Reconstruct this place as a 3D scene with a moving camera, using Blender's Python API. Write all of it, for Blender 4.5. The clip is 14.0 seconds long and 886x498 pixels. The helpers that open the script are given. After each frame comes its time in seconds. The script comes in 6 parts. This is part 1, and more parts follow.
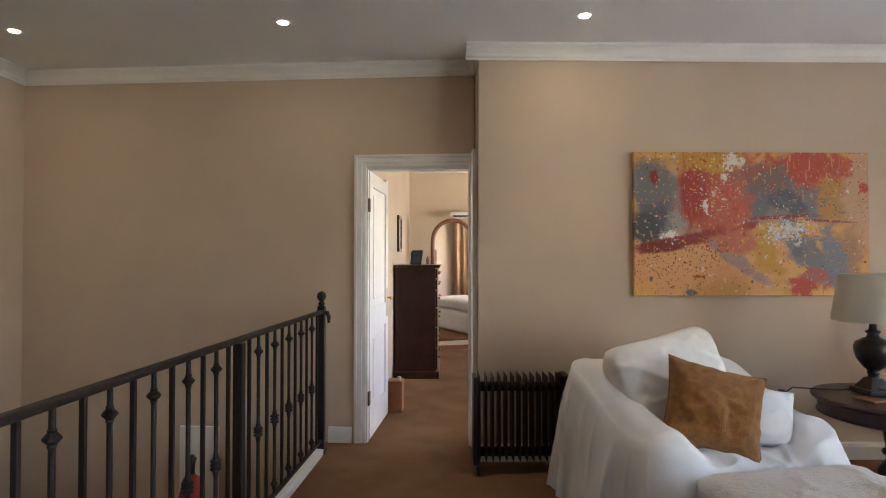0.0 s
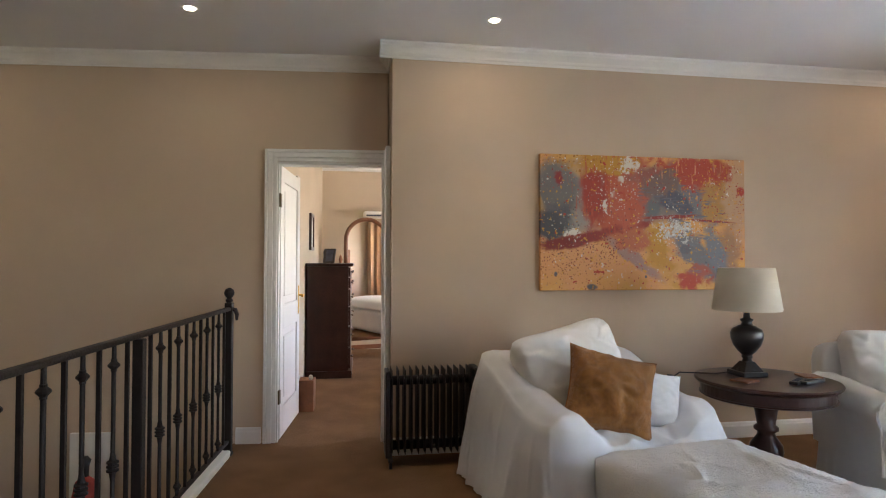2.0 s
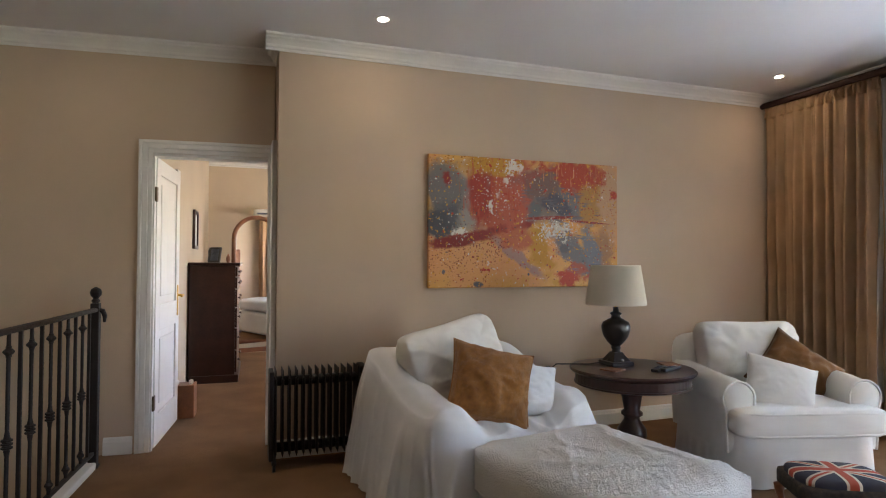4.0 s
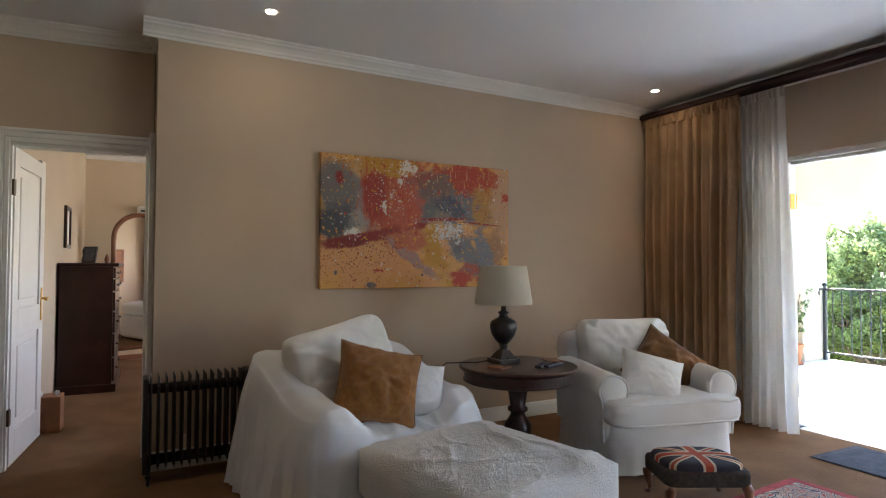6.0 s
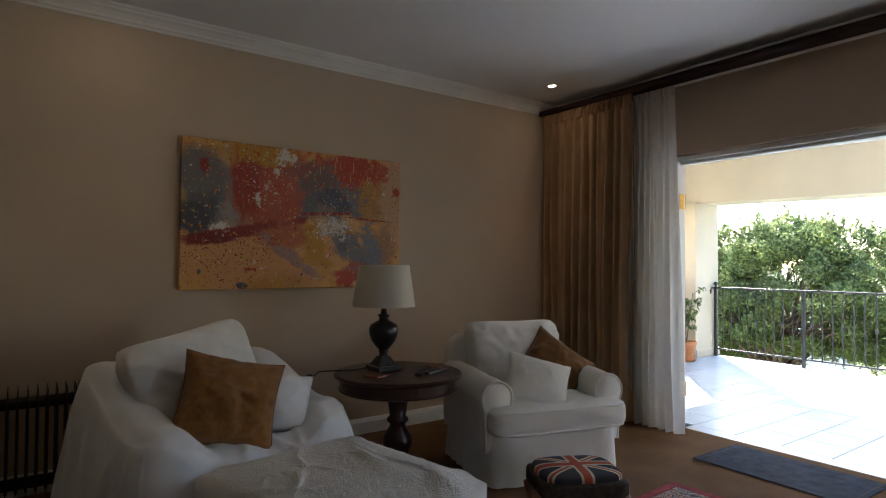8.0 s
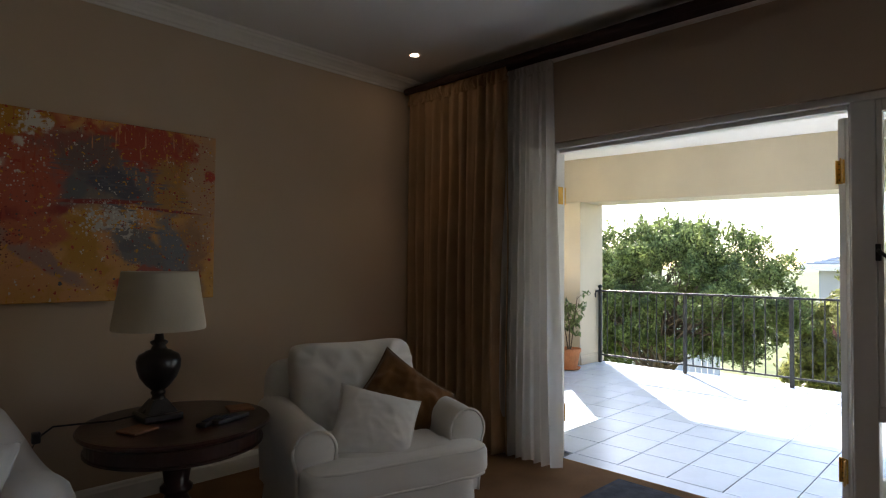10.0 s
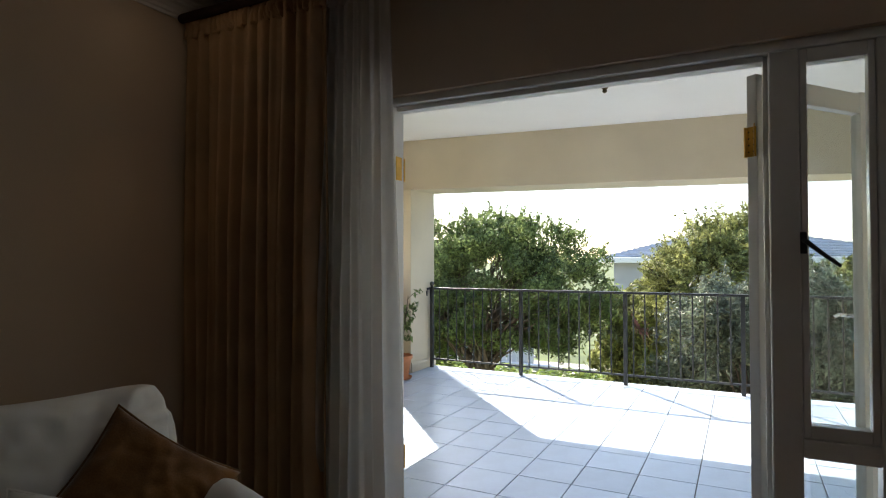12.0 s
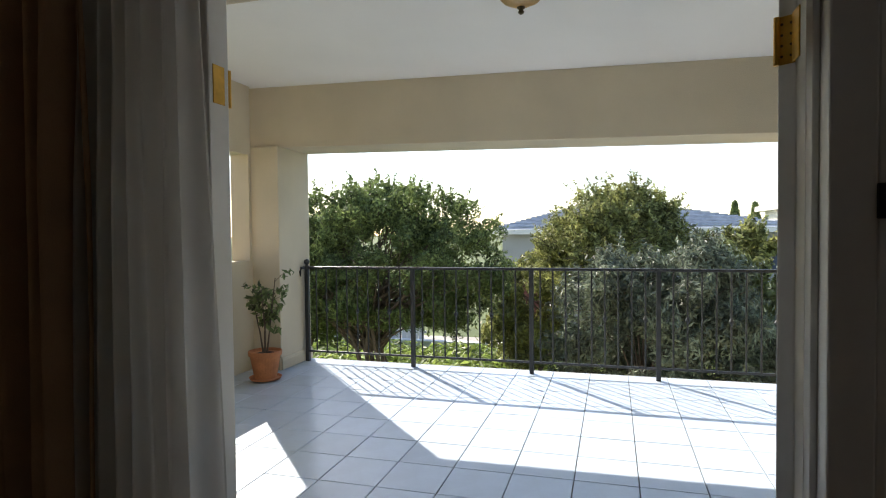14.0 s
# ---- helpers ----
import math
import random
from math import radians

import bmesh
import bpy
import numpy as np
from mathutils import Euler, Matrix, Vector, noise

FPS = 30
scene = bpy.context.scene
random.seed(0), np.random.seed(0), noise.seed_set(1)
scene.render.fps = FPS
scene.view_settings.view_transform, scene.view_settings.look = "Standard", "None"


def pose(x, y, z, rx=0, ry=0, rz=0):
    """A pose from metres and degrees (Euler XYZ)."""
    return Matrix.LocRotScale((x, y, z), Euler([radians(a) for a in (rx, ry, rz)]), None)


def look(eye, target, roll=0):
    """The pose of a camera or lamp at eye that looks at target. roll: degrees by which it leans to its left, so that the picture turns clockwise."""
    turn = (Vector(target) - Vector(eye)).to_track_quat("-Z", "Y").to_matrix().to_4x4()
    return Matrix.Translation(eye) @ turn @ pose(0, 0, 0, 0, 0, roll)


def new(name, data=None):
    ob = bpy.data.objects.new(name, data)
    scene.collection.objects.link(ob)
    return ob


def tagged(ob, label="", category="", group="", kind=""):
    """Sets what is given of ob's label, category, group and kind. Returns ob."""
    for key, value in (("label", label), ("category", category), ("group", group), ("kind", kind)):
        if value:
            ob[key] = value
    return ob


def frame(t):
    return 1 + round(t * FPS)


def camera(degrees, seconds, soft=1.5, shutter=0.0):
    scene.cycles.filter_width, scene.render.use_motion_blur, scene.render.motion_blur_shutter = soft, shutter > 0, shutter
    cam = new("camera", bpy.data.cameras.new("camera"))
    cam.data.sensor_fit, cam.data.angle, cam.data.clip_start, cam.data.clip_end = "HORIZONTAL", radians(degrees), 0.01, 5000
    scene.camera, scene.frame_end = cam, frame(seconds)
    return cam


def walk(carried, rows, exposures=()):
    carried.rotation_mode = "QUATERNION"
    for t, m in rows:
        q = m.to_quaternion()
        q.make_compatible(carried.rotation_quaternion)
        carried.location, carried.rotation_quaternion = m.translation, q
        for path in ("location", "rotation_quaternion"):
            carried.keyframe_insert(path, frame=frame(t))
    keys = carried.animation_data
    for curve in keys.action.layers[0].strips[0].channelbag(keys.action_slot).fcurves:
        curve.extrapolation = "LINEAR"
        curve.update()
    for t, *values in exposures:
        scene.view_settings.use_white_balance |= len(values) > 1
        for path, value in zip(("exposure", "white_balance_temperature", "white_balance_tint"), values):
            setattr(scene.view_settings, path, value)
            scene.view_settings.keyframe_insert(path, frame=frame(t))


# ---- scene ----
cam = camera(74.4, 14.0, soft=1.1)
PATH = [
    (0, (-0.308, -0.12, 1.349), (-0.274, 1.88, 1.384), -0.0),
    (0.5, (-0.307, -0.135, 1.338), (-0.207, 1.862, 1.375), 0.0),
    (1, (-0.319, -0.152, 1.331), (-0.139, 1.84, 1.367), 0.0),
    (1.5, (-0.322, -0.161, 1.332), (-0.07, 1.822, 1.365), -0.0),
    (2, (-0.304, -0.167, 1.303), (0.022, 1.806, 1.347), 0.1),
    (2.5, (-0.292, -0.171, 1.297), (0.11, 1.787, 1.341), 0.1),
    (3, (-0.271, -0.182, 1.291), (0.215, 1.757, 1.335), 0.1),
    (5.5, (-0.17, -0.237, 1.265), (0.713, 1.557, 1.325), 0.2),
    (6, (-0.136, -0.246, 1.268), (0.809, 1.516, 1.326), 0.2),
    (6.5, (-0.088, -0.262, 1.273), (0.914, 1.467, 1.327), 0.2),
    (7, (-0.009, -0.255, 1.272), (1.059, 1.436, 1.325), 0.2),
    (9.3, (0.725, 0.097, 1.298), (2.045, 1.598, 1.355), 0.5),
    (9.5, (0.814, 0.131, 1.293), (2.167, 1.603, 1.353), 0.4),
    (10, (1.077, 0.288, 1.307), (2.503, 1.69, 1.362), 0.4),
    (10.5, (1.267, 0.455, 1.317), (2.772, 1.771, 1.368), 0.3),
    (11, (1.479, 0.628, 1.3), (3.105, 1.791, 1.352), 0.2),
    (11.5, (1.71, 0.784, 1.316), (3.423, 1.814, 1.363), 0.0),
    (12, (1.932, 0.951, 1.319), (3.712, 1.862, 1.357), -0.1),
    (12.5, (2.134, 1.07, 1.319), (3.978, 1.842, 1.347), -0.2),
    (13, (2.406, 1.176, 1.332), (4.29, 1.85, 1.335), -0.6),
    (13.5, (2.662, 1.267, 1.335), (4.561, 1.893, 1.308), -0.7),
    (14, (2.916, 1.329, 1.32), (4.836, 1.888, 1.262), -0.6),
]
EXPOSURES = [
    (0.0, 4.66, 6200, 16), (3.0, 4.56, 6200, 16), (5.5, 4.12, 6200, 15), (6.5, 3.72, 6250, 15), (7.2, 3.25, 6300, 15),
    (9.3, 2.35, 6750, 16), (10.5, 1.92, 6850, 15), (12.5, 1.36, 6850, 13), (14.0, 0.94, 6900, 13),
]
walk(cam, [(t, look(eye, target, roll)) for t, eye, target, roll in PATH], EXPOSURES)

EAST = 4.42      # inner face of the window wall

# ---------------------------------------------------------------- light
world = bpy.data.worlds.new("sky")
scene.world = world
world.use_nodes = True
wn = world.node_tree
sky = wn.nodes.new("ShaderNodeTexSky")
sky.sky_type = "NISHITA"
sky.sun_disc = False
sky.sun_elevation = radians(34.2)
sky.sun_rotation = radians(47)
sky.dust_density = 0.6
sky.ozone_density = 2.0
wn.nodes["Background"].inputs[1].default_value = 0.15
wn.links.new(sky.outputs[0], wn.nodes["Background"].inputs[0])

sun_data = bpy.data.lights.new("sun", "SUN")
sun_data.energy = 5.0
sun_data.angle = radians(0.4)
sun_data.color = (1.0, 0.95, 0.86)
sun = new("sun", sun_data)
sun.matrix_world = look((20, 20, 20), (20 - 1.07, 20 - 0.98, 19.0))


def fill_light(x, y, z, target, w, h, energy, color):
    """An added area lamp at an opening, standing in for daylight."""
    d = bpy.data.lights.new("fill_light", "AREA")
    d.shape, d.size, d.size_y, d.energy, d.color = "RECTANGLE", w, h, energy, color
    ob = new("fill_light", d)
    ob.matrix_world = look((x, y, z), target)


# Added fill for the room, in an invented opening south of the doors.
fill_light(EAST + 0.2, -1.6, 1.07, (1.5, -0.8, 3.0), 2.35, 2.1, 2.2, (0.80, 0.86, 1.0))
# Added fill for the bedroom, at an unseen opening in its east wall.
fill_light(4.1, 6.3, 1.5, (0, 6.3, 1.5), 2.1, 1.35, 3.6, (0.96, 0.97, 1.0))


# ---------------------------------------------------------------- materials
def mat(name, color, rough=0.6, metal=0.0, scale=8.0, vary=0.12, bump=0.1, bump_scale=60.0, detail=6.0, island=False,
        second=None, trans=0.0, spec=0.5, sheen=0.0, random_object=False, clear=0.0):
    """A procedural surface: base colour varied at a coarse and a fine scale, with fine relief."""
    m = bpy.data.materials.new(name)
    m.use_nodes = True
    nt = m.node_tree
    b = nt.nodes["Principled BSDF"]
    tc = nt.nodes.new("ShaderNodeTexCoord")
    n1 = nt.nodes.new("ShaderNodeTexNoise")
    n1.inputs["Scale"].default_value = scale
    n1.inputs["Detail"].default_value = detail
    nt.links.new(tc.outputs["Object"], n1.inputs["Vector"])
    n2 = nt.nodes.new("ShaderNodeTexNoise")
    n2.inputs["Scale"].default_value = bump_scale
    n2.inputs["Detail"].default_value = 4
    nt.links.new(tc.outputs["Object"], n2.inputs["Vector"])
    add = nt.nodes.new("ShaderNodeMath")
    add.operation = "MULTIPLY_ADD"
    nt.links.new(n2.outputs["Fac"], add.inputs[0])
    add.inputs[1].default_value = 0.35
    nt.links.new(n1.outputs["Fac"], add.inputs[2])
    ramp = nt.nodes.new("ShaderNodeValToRGB")
    c = Vector(color)
    lo = second or tuple(c * (1 - vary))
    hi = tuple(min(1.0, v) for v in c * (1 + vary))
    ramp.color_ramp.elements[0].position, ramp.color_ramp.elements[1].position = 0.45, 0.9
    ramp.color_ramp.elements[0].color = (*lo, 1)
    ramp.color_ramp.elements[1].color = (*hi, 1)
    nt.links.new(add.outputs[0], ramp.inputs["Fac"])
    out = ramp.outputs["Color"]
    if random_object:
        info = nt.nodes.new("ShaderNodeObjectInfo")
        hsv = nt.nodes.new("ShaderNodeHueSaturation")
        mr = nt.nodes.new("ShaderNodeMapRange")
        mr.inputs["To Min"].default_value, mr.inputs["To Max"].default_value = 0.92, 1.06
        nt.links.new(info.outputs["Random"], mr.inputs["Value"])
        nt.links.new(mr.outputs[0], hsv.inputs["Value"])
        nt.links.new(out, hsv.inputs["Color"])
        out = hsv.outputs["Color"]
    if island:
        geo = nt.nodes.new("ShaderNodeNewGeometry")
        hsv = nt.nodes.new("ShaderNodeHueSaturation")
        mr = nt.nodes.new("ShaderNodeMapRange")
        mr.inputs["To Min"].default_value, mr.inputs["To Max"].default_value = 0.4, 1.9
        nt.links.new(geo.outputs["Random Per Island"], mr.inputs["Value"])
        nt.links.new(mr.outputs[0], hsv.inputs["Value"])
        nt.links.new(out, hsv.inputs["Color"])
        out = hsv.outputs["Color"]
    nt.links.new(out, b.inputs["Base Color"])
    b.inputs["Roughness"].default_value = rough
    b.inputs["Metallic"].default_value = metal
    b.inputs["Specular IOR Level"].default_value = spec
    if sheen:
        b.inputs["Sheen Weight"].default_value = sheen
    if trans:
        tr = nt.nodes.new("ShaderNodeBsdfTranslucent")
        mix = nt.nodes.new("ShaderNodeMixShader")
        mix.inputs[0].default_value = trans
        nt.links.new(out, tr.inputs["Color"])
        nt.links.new(b.outputs[0], mix.inputs[1])
        nt.links.new(tr.outputs[0], mix.inputs[2])
        nt.links.new(mix.outputs[0], nt.nodes["Material Output"].inputs["Surface"])
        if clear:
            see = nt.nodes.new("ShaderNodeBsdfTransparent")
            weave = nt.nodes.new("ShaderNodeMixShader")
            weave.inputs[0].default_value = clear
            nt.links.new(mix.outputs[0], weave.inputs[1])
            nt.links.new(see.outputs[0], weave.inputs[2])
            nt.links.new(weave.outputs[0], nt.nodes["Material Output"].inputs["Surface"])
    if bump:
        bp = nt.nodes.new("ShaderNodeBump")
        bp.inputs["Strength"].default_value = bump
        bp.inputs["Distance"].default_value = 0.01
        nt.links.new(n2.outputs["Fac"], bp.inputs["Height"])
        nt.links.new(bp.outputs[0], b.inputs["Normal"])
    return m


M = {}
M["wall"] = mat("painted plaster beige", (0.54, 0.422, 0.315), 0.85, scale=1.5, vary=0.06, bump=0.10, bump_scale=180)
M["bedroom_wall"] = mat("painted plaster cream", (0.58, 0.475, 0.345), 0.85, scale=1.5, vary=0.05, bump=0.10, bump_scale=180)
M["ceiling"] = mat("ceiling paint", (0.79, 0.775, 0.75), 0.9, scale=1.2, vary=0.03, bump=0.04, bump_scale=120)
M["white"] = mat("white gloss paint", (0.78, 0.77, 0.74), 0.35, scale=3, vary=0.04, bump=0.03, bump_scale=40)
M["cornice"] = mat("white plaster", (0.78, 0.76, 0.72), 0.7, scale=3, vary=0.04, bump=0.05, bump_scale=90)
M["carpet"] = mat("tan carpet", (0.24, 0.136, 0.070), 0.95, scale=3, vary=0.18, bump=0.9, bump_scale=420, spec=0.1)
M["iron"] = mat("wrought iron", (0.018, 0.0125, 0.011), 0.55, scale=20, vary=0.25, bump=0.25, bump_scale=90, spec=0.3)
M["dark_wood"] = mat("dark mahogany", (0.036, 0.0125, 0.009), 0.30, scale=6, vary=0.4, bump=0.08, bump_scale=40, spec=0.4)
M["mid_wood"] = mat("polished brown wood", (0.20, 0.075, 0.032), 0.35, scale=7, vary=0.35, bump=0.08, bump_scale=50)
M["block_wood"] = mat("orange brown wood", (0.28, 0.11, 0.045), 0.5, scale=9, vary=0.3, bump=0.1, bump_scale=60)
M["slip"] = mat("white cotton slipcover", (0.77, 0.75, 0.71), 0.9, scale=5, vary=0.04, bump=0.25, bump_scale=380, spec=0.2, sheen=0.2)
M["sheet"] = mat("white cotton sheet", (0.72, 0.73, 0.75), 0.85, scale=4, vary=0.04, bump=0.15, bump_scale=300, spec=0.25, sheen=0.2)
M["towel"] = mat("white terry cloth", (0.74, 0.72, 0.69), 0.98, scale=8, vary=0.05, bump=1.0, bump_scale=130, spec=0.1, sheen=0.3)
M["brown_fur"] = mat("golden brown velvet", (0.34, 0.145, 0.032), 0.85, scale=34, second=(0.22, 0.092, 0.022), bump=1.0, bump_scale=190, sheen=0.25, spec=0.15)
M["brown_velvet"] = mat("golden brown velvet", (0.24, 0.105, 0.026), 0.75, scale=6, second=(0.10, 0.045, 0.014), bump=0.2, bump_scale=200, sheen=0.3, spec=0.2)
M["curtain"] = mat("gold brown curtain", (0.44, 0.278, 0.155), 0.85, scale=4, vary=0.14, bump=0.2, bump_scale=260, trans=0.2, spec=0.2)
M["sheer"] = mat("white sheer voile", (0.76, 0.72, 0.67), 0.8, scale=5, vary=0.04, bump=0.15, bump_scale=300, trans=0.6, spec=0.1, clear=0.22)
M["rail_iron"] = mat("weathered painted iron", (0.026, 0.028, 0.029), 0.42, scale=20, vary=0.25, bump=0.2, bump_scale=90, spec=0.5)
M["shade"] = mat("cream linen lampshade", (0.72, 0.66, 0.55), 0.9, scale=6, vary=0.05, bump=0.3, bump_scale=300, trans=0.3, spec=0.1)
M["black_wood"] = mat("black lacquered wood", (0.018, 0.015, 0.014), 0.28, scale=8, vary=0.2, bump=0.05, bump_scale=50)
M["radiator"] = mat("dark brown enamel", (0.018, 0.013, 0.012), 0.45, scale=10, vary=0.2, bump=0.05, spec=0.35)
M["brass"] = mat("polished brass", (0.72, 0.42, 0.07), 0.35, metal=0.5, scale=14, vary=0.2, bump=0.05)
M["dark_brass"] = mat("tarnished brass", (0.12, 0.09, 0.05), 0.4, metal=0.8, scale=14, vary=0.2, bump=0.05)
M["chrome"] = mat("worn chrome", (0.6, 0.6, 0.6), 0.2, metal=1.0, scale=14, vary=0.1, bump=0.02)
M["terracotta"] = mat("terracotta", (0.50, 0.20, 0.085), 0.8, scale=9, vary=0.2, bump=0.2, bump_scale=70)
M["soil"] = mat("potting soil", (0.05, 0.035, 0.022), 0.95, scale=30, vary=0.4, bump=0.8, bump_scale=80)
# White tile; the blue of sky-lit shade is put into its base colour.
M["tile"] = mat("white terrace tile tinted blue", (0.57, 0.67, 0.79), 0.25, scale=5, vary=0.05, bump=0.05, bump_scale=30, random_object=True)
M["grout"] = mat("grey grout", (0.17, 0.17, 0.175), 0.9, scale=20, vary=0.2, bump=0.3)
M["ext_wall"] = mat("cream exterior plaster", (0.62, 0.54, 0.40), 0.9, scale=2, vary=0.06, bump=0.2, bump_scale=120)
M["mat_grey"] = mat("blue grey door mat", (0.085, 0.098, 0.13), 0.97, scale=14, vary=0.3, bump=0.9, bump_scale=260, spec=0.1)
M["plastic"] = mat("black plastic", (0.015, 0.015, 0.017), 0.4, scale=10, vary=0.1, bump=0.03)
M["leather"] = mat("tan leather coaster", (0.22, 0.09, 0.04), 0.5, scale=15, vary=0.25, bump=0.15)


# ---------------------------------------------------------------- helpers for shapes
def thing(name, at, label, category, group="", rz=0.0):
    ob = new(name)
    ob.matrix_world = pose(*at, 0, 0, rz)
    ob.empty_display_size = 0.1
    return tagged(ob, label, category, group)


def finish(name, bm, material, smooth=False):
    bmesh.ops.recalc_face_normals(bm, faces=bm.faces)
    me = bpy.data.meshes.new(name)
    bm.to_mesh(me)
    bm.free()
    me.materials.append(material)
    if smooth:
        me.polygons.foreach_set("use_smooth", [True] * len(me.polygons))
    return me


def part(name, bm, material, parent, label="", smooth=False):
    ob = new(name, finish(name, bm, material, smooth))
    ob.parent = parent
    if label:
        tagged(ob, label)
    return ob


def structure(name, bm, material, label, category, smooth=False):
    return tagged(new(name, finish(name, bm, material, smooth)), label, category, "", "structure")


def box(bm, x0, x1, y0, y1, z0, z1, bevel=0.0, seg=2, m=None):
    r = bmesh.ops.create_cube(bm, size=1.0)
    vs = r["verts"]
    for v in vs:
        v.co = Vector(((x0 + x1) / 2 + v.co.x * (x1 - x0), (y0 + y1) / 2 + v.co.y * (y1 - y0), (z0 + z1) / 2 + v.co.z * (z1 - z0)))
    if m:
        for v in vs:
            v.co = m @ v.co
    if bevel:
        es = list({e for v in vs for e in v.link_edges})
        bmesh.ops.bevel(bm, geom=es, offset=bevel, segments=seg, affect="EDGES", profile=0.5)
    return bm


def boxed(*args, **kw):
    return box(bmesh.new(), *args, **kw)


def lathe(profile, seg=24, bm=None, m=None):
    """Turn (radius, height) pairs round the z axis."""
    bm = bm or bmesh.new()
    rings = []
    for r, z in profile:
        ring = []
        for k in range(seg):
            a = 2 * math.pi * k / seg
            co = Vector((r * math.cos(a), r * math.sin(a), z))
            ring.append(bm.verts.new(m @ co if m else co))
        rings.append(ring)
    for a, b in zip(rings, rings[1:]):
        for k in range(seg):
            bm.faces.new((a[k], a[(k + 1) % seg], b[(k + 1) % seg], b[k]))
    bm.faces.new(rings[0][::-1])
    bm.faces.new(rings[-1])
    return bm


def tube(bm, points, radius, seg=8, flat=None):
    """A round bar along points; radius is a number or one per point."""
    pts = [Vector(p) for p in points]
    radii = radius if isinstance(radius, (list, tuple)) else [radius] * len(pts)
    rings = []
    for i, p in enumerate(pts):
        d = (pts[min(i + 1, len(pts) - 1)] - pts[max(i - 1, 0)]).normalized()
        up = flat or (Vector((0, 0, 1)) if abs(d.z) < 0.9 else Vector((1, 0, 0)))
        u = d.cross(up).normalized()
        w = d.cross(u)
        rings.append([bm.verts.new(p + radii[i] * (math.cos(2 * math.pi * k / seg) * u + math.sin(2 * math.pi * k / seg) * w)) for k in range(seg)])
    for a, b in zip(rings, rings[1:]):
        for k in range(seg):
            bm.faces.new((a[k], a[(k + 1) % seg], b[(k + 1) % seg], b[k]))
    bm.faces.new(rings[0][::-1])
    bm.faces.new(rings[-1])
    return bm


def sweep(bm, profile, start, end, side):
    """A moulding: (out, up) profile pushed from start to end; out goes along side."""
    a, b, s = Vector(start), Vector(end), Vector(side)
    ra = [bm.verts.new(a + s * o + Vector((0, 0, u))) for o, u in profile]
    rb = [bm.verts.new(b + s * o + Vector((0, 0, u))) for o, u in profile]
    n = len(profile)
    for k in range(n):
        bm.faces.new((ra[k], ra[(k + 1) % n], rb[(k + 1) % n], rb[k]))
    bm.faces.new(ra[::-1])
    bm.faces.new(rb)
    return bm


def grid_sheet(bm, nu, nv, f):
    """A sheet of (nu+1) x (nv+1) points from f(u, v), u and v in 0..1."""
    vs = [[bm.verts.new(f(i / nu, j / nv)) for j in range(nv + 1)] for i in range(nu + 1)]
    for i in range(nu):
        for j in range(nv):
            bm.faces.new((vs[i][j], vs[i + 1][j], vs[i + 1][j + 1], vs[i][j + 1]))
    return bm


def crease(p, width=0.05):
    """A thin ridge along the zero lines of a noise field, 0 to 1."""
    n = noise.noise(p) / width
    return math.exp(-n * n)


def soft_block(bm, size, m, n=14, power=5.0, wrinkle=0.0, freq=3.0, seed=0.0, sag=0.0):
    """A stuffed block with rounded, slightly uneven faces (a superellipsoid on a cube grid)."""
    r = bmesh.ops.create_cube(bm, size=2.0)
    es = list({e for v in r["verts"] for e in v.link_edges})
    before = set(bm.verts)
    bmesh.ops.subdivide_edges(bm, edges=es, cuts=n, use_grid_fill=True)
    vs = [v for v in bm.verts if v in set(r["verts"]) or v not in before]
    for v in vs:
        c = v.co.copy()
        norm = (abs(c.x) ** power + abs(c.y) ** power + abs(c.z) ** power) ** (1 / power)
        c = c / norm
        p = Vector((c.x * size[0] / 2, c.y * size[1] / 2, c.z * size[2] / 2))
        if wrinkle:
            q = p * freq + Vector((seed, seed * 2, 0))
            p += c.normalized() * wrinkle * (0.8 * noise.noise(q) + 0.35 * noise.noise(q * 2.7) + 0.45 * crease(q * 1.1 + Vector((9, 0, 0)), 0.09) * (0.5 + noise.noise(q)))
        if sag:
            p.z -= sag * (1 - c.x * c.x) * (1 - c.y * c.y)
        v.co = m @ p
    return bm


def pillow(bm, w, h, t, m, n=34, wrinkle=0.008, seed=0.0, full=0.42, rounded=False):
    """A square cushion with drawn-out corners."""
    def face(sign):
        def f(u, v):
            x, y = 2 * u - 1, 2 * v - 1
            pinch = 1 - 0.10 * (1 - x * x) * abs(y) ** 3
            pinch2 = 1 - 0.10 * (1 - y * y) * abs(x) ** 3
            thick = (max(0.0, 1 - x * x) * max(0.0, 1 - y * y)) ** full
            q = Vector((x * 2.2 + seed, y * 2.2, sign * 3 + seed))
            d = wrinkle * (noise.noise(q * 1.3) + 0.6 * noise.noise(q * 3) + 0.9 * crease(Vector((x * 1.6 + seed, y * 1.6 + x, seed)), 0.10)) * thick ** 0.5
            # seam gathers that run in from the edges
            gather = 0.5 * wrinkle * math.sin(16 * y + 5 * noise.noise(q)) * abs(x) ** 4 * (1 - x ** 8) + 0.4 * wrinkle * math.sin(15 * x + seed) * abs(y) ** 4 * (1 - y ** 8)
            if rounded:
                r = max(abs(x), abs(y)) / max(1e-6, (abs(x) ** 5 + abs(y) ** 5) ** 0.2)
                x, y = x * r, y * r
            return m @ Vector((x * w / 2 * pinch2, sign * (t / 2 * thick + d + gather), y * h / 2 * pinch))
        return f
    grid_sheet(bm, n, n, face(1))
    grid_sheet(bm, n, n, face(-1))
    bmesh.ops.remove_doubles(bm, verts=bm.verts, dist=0.0015)
    return bm


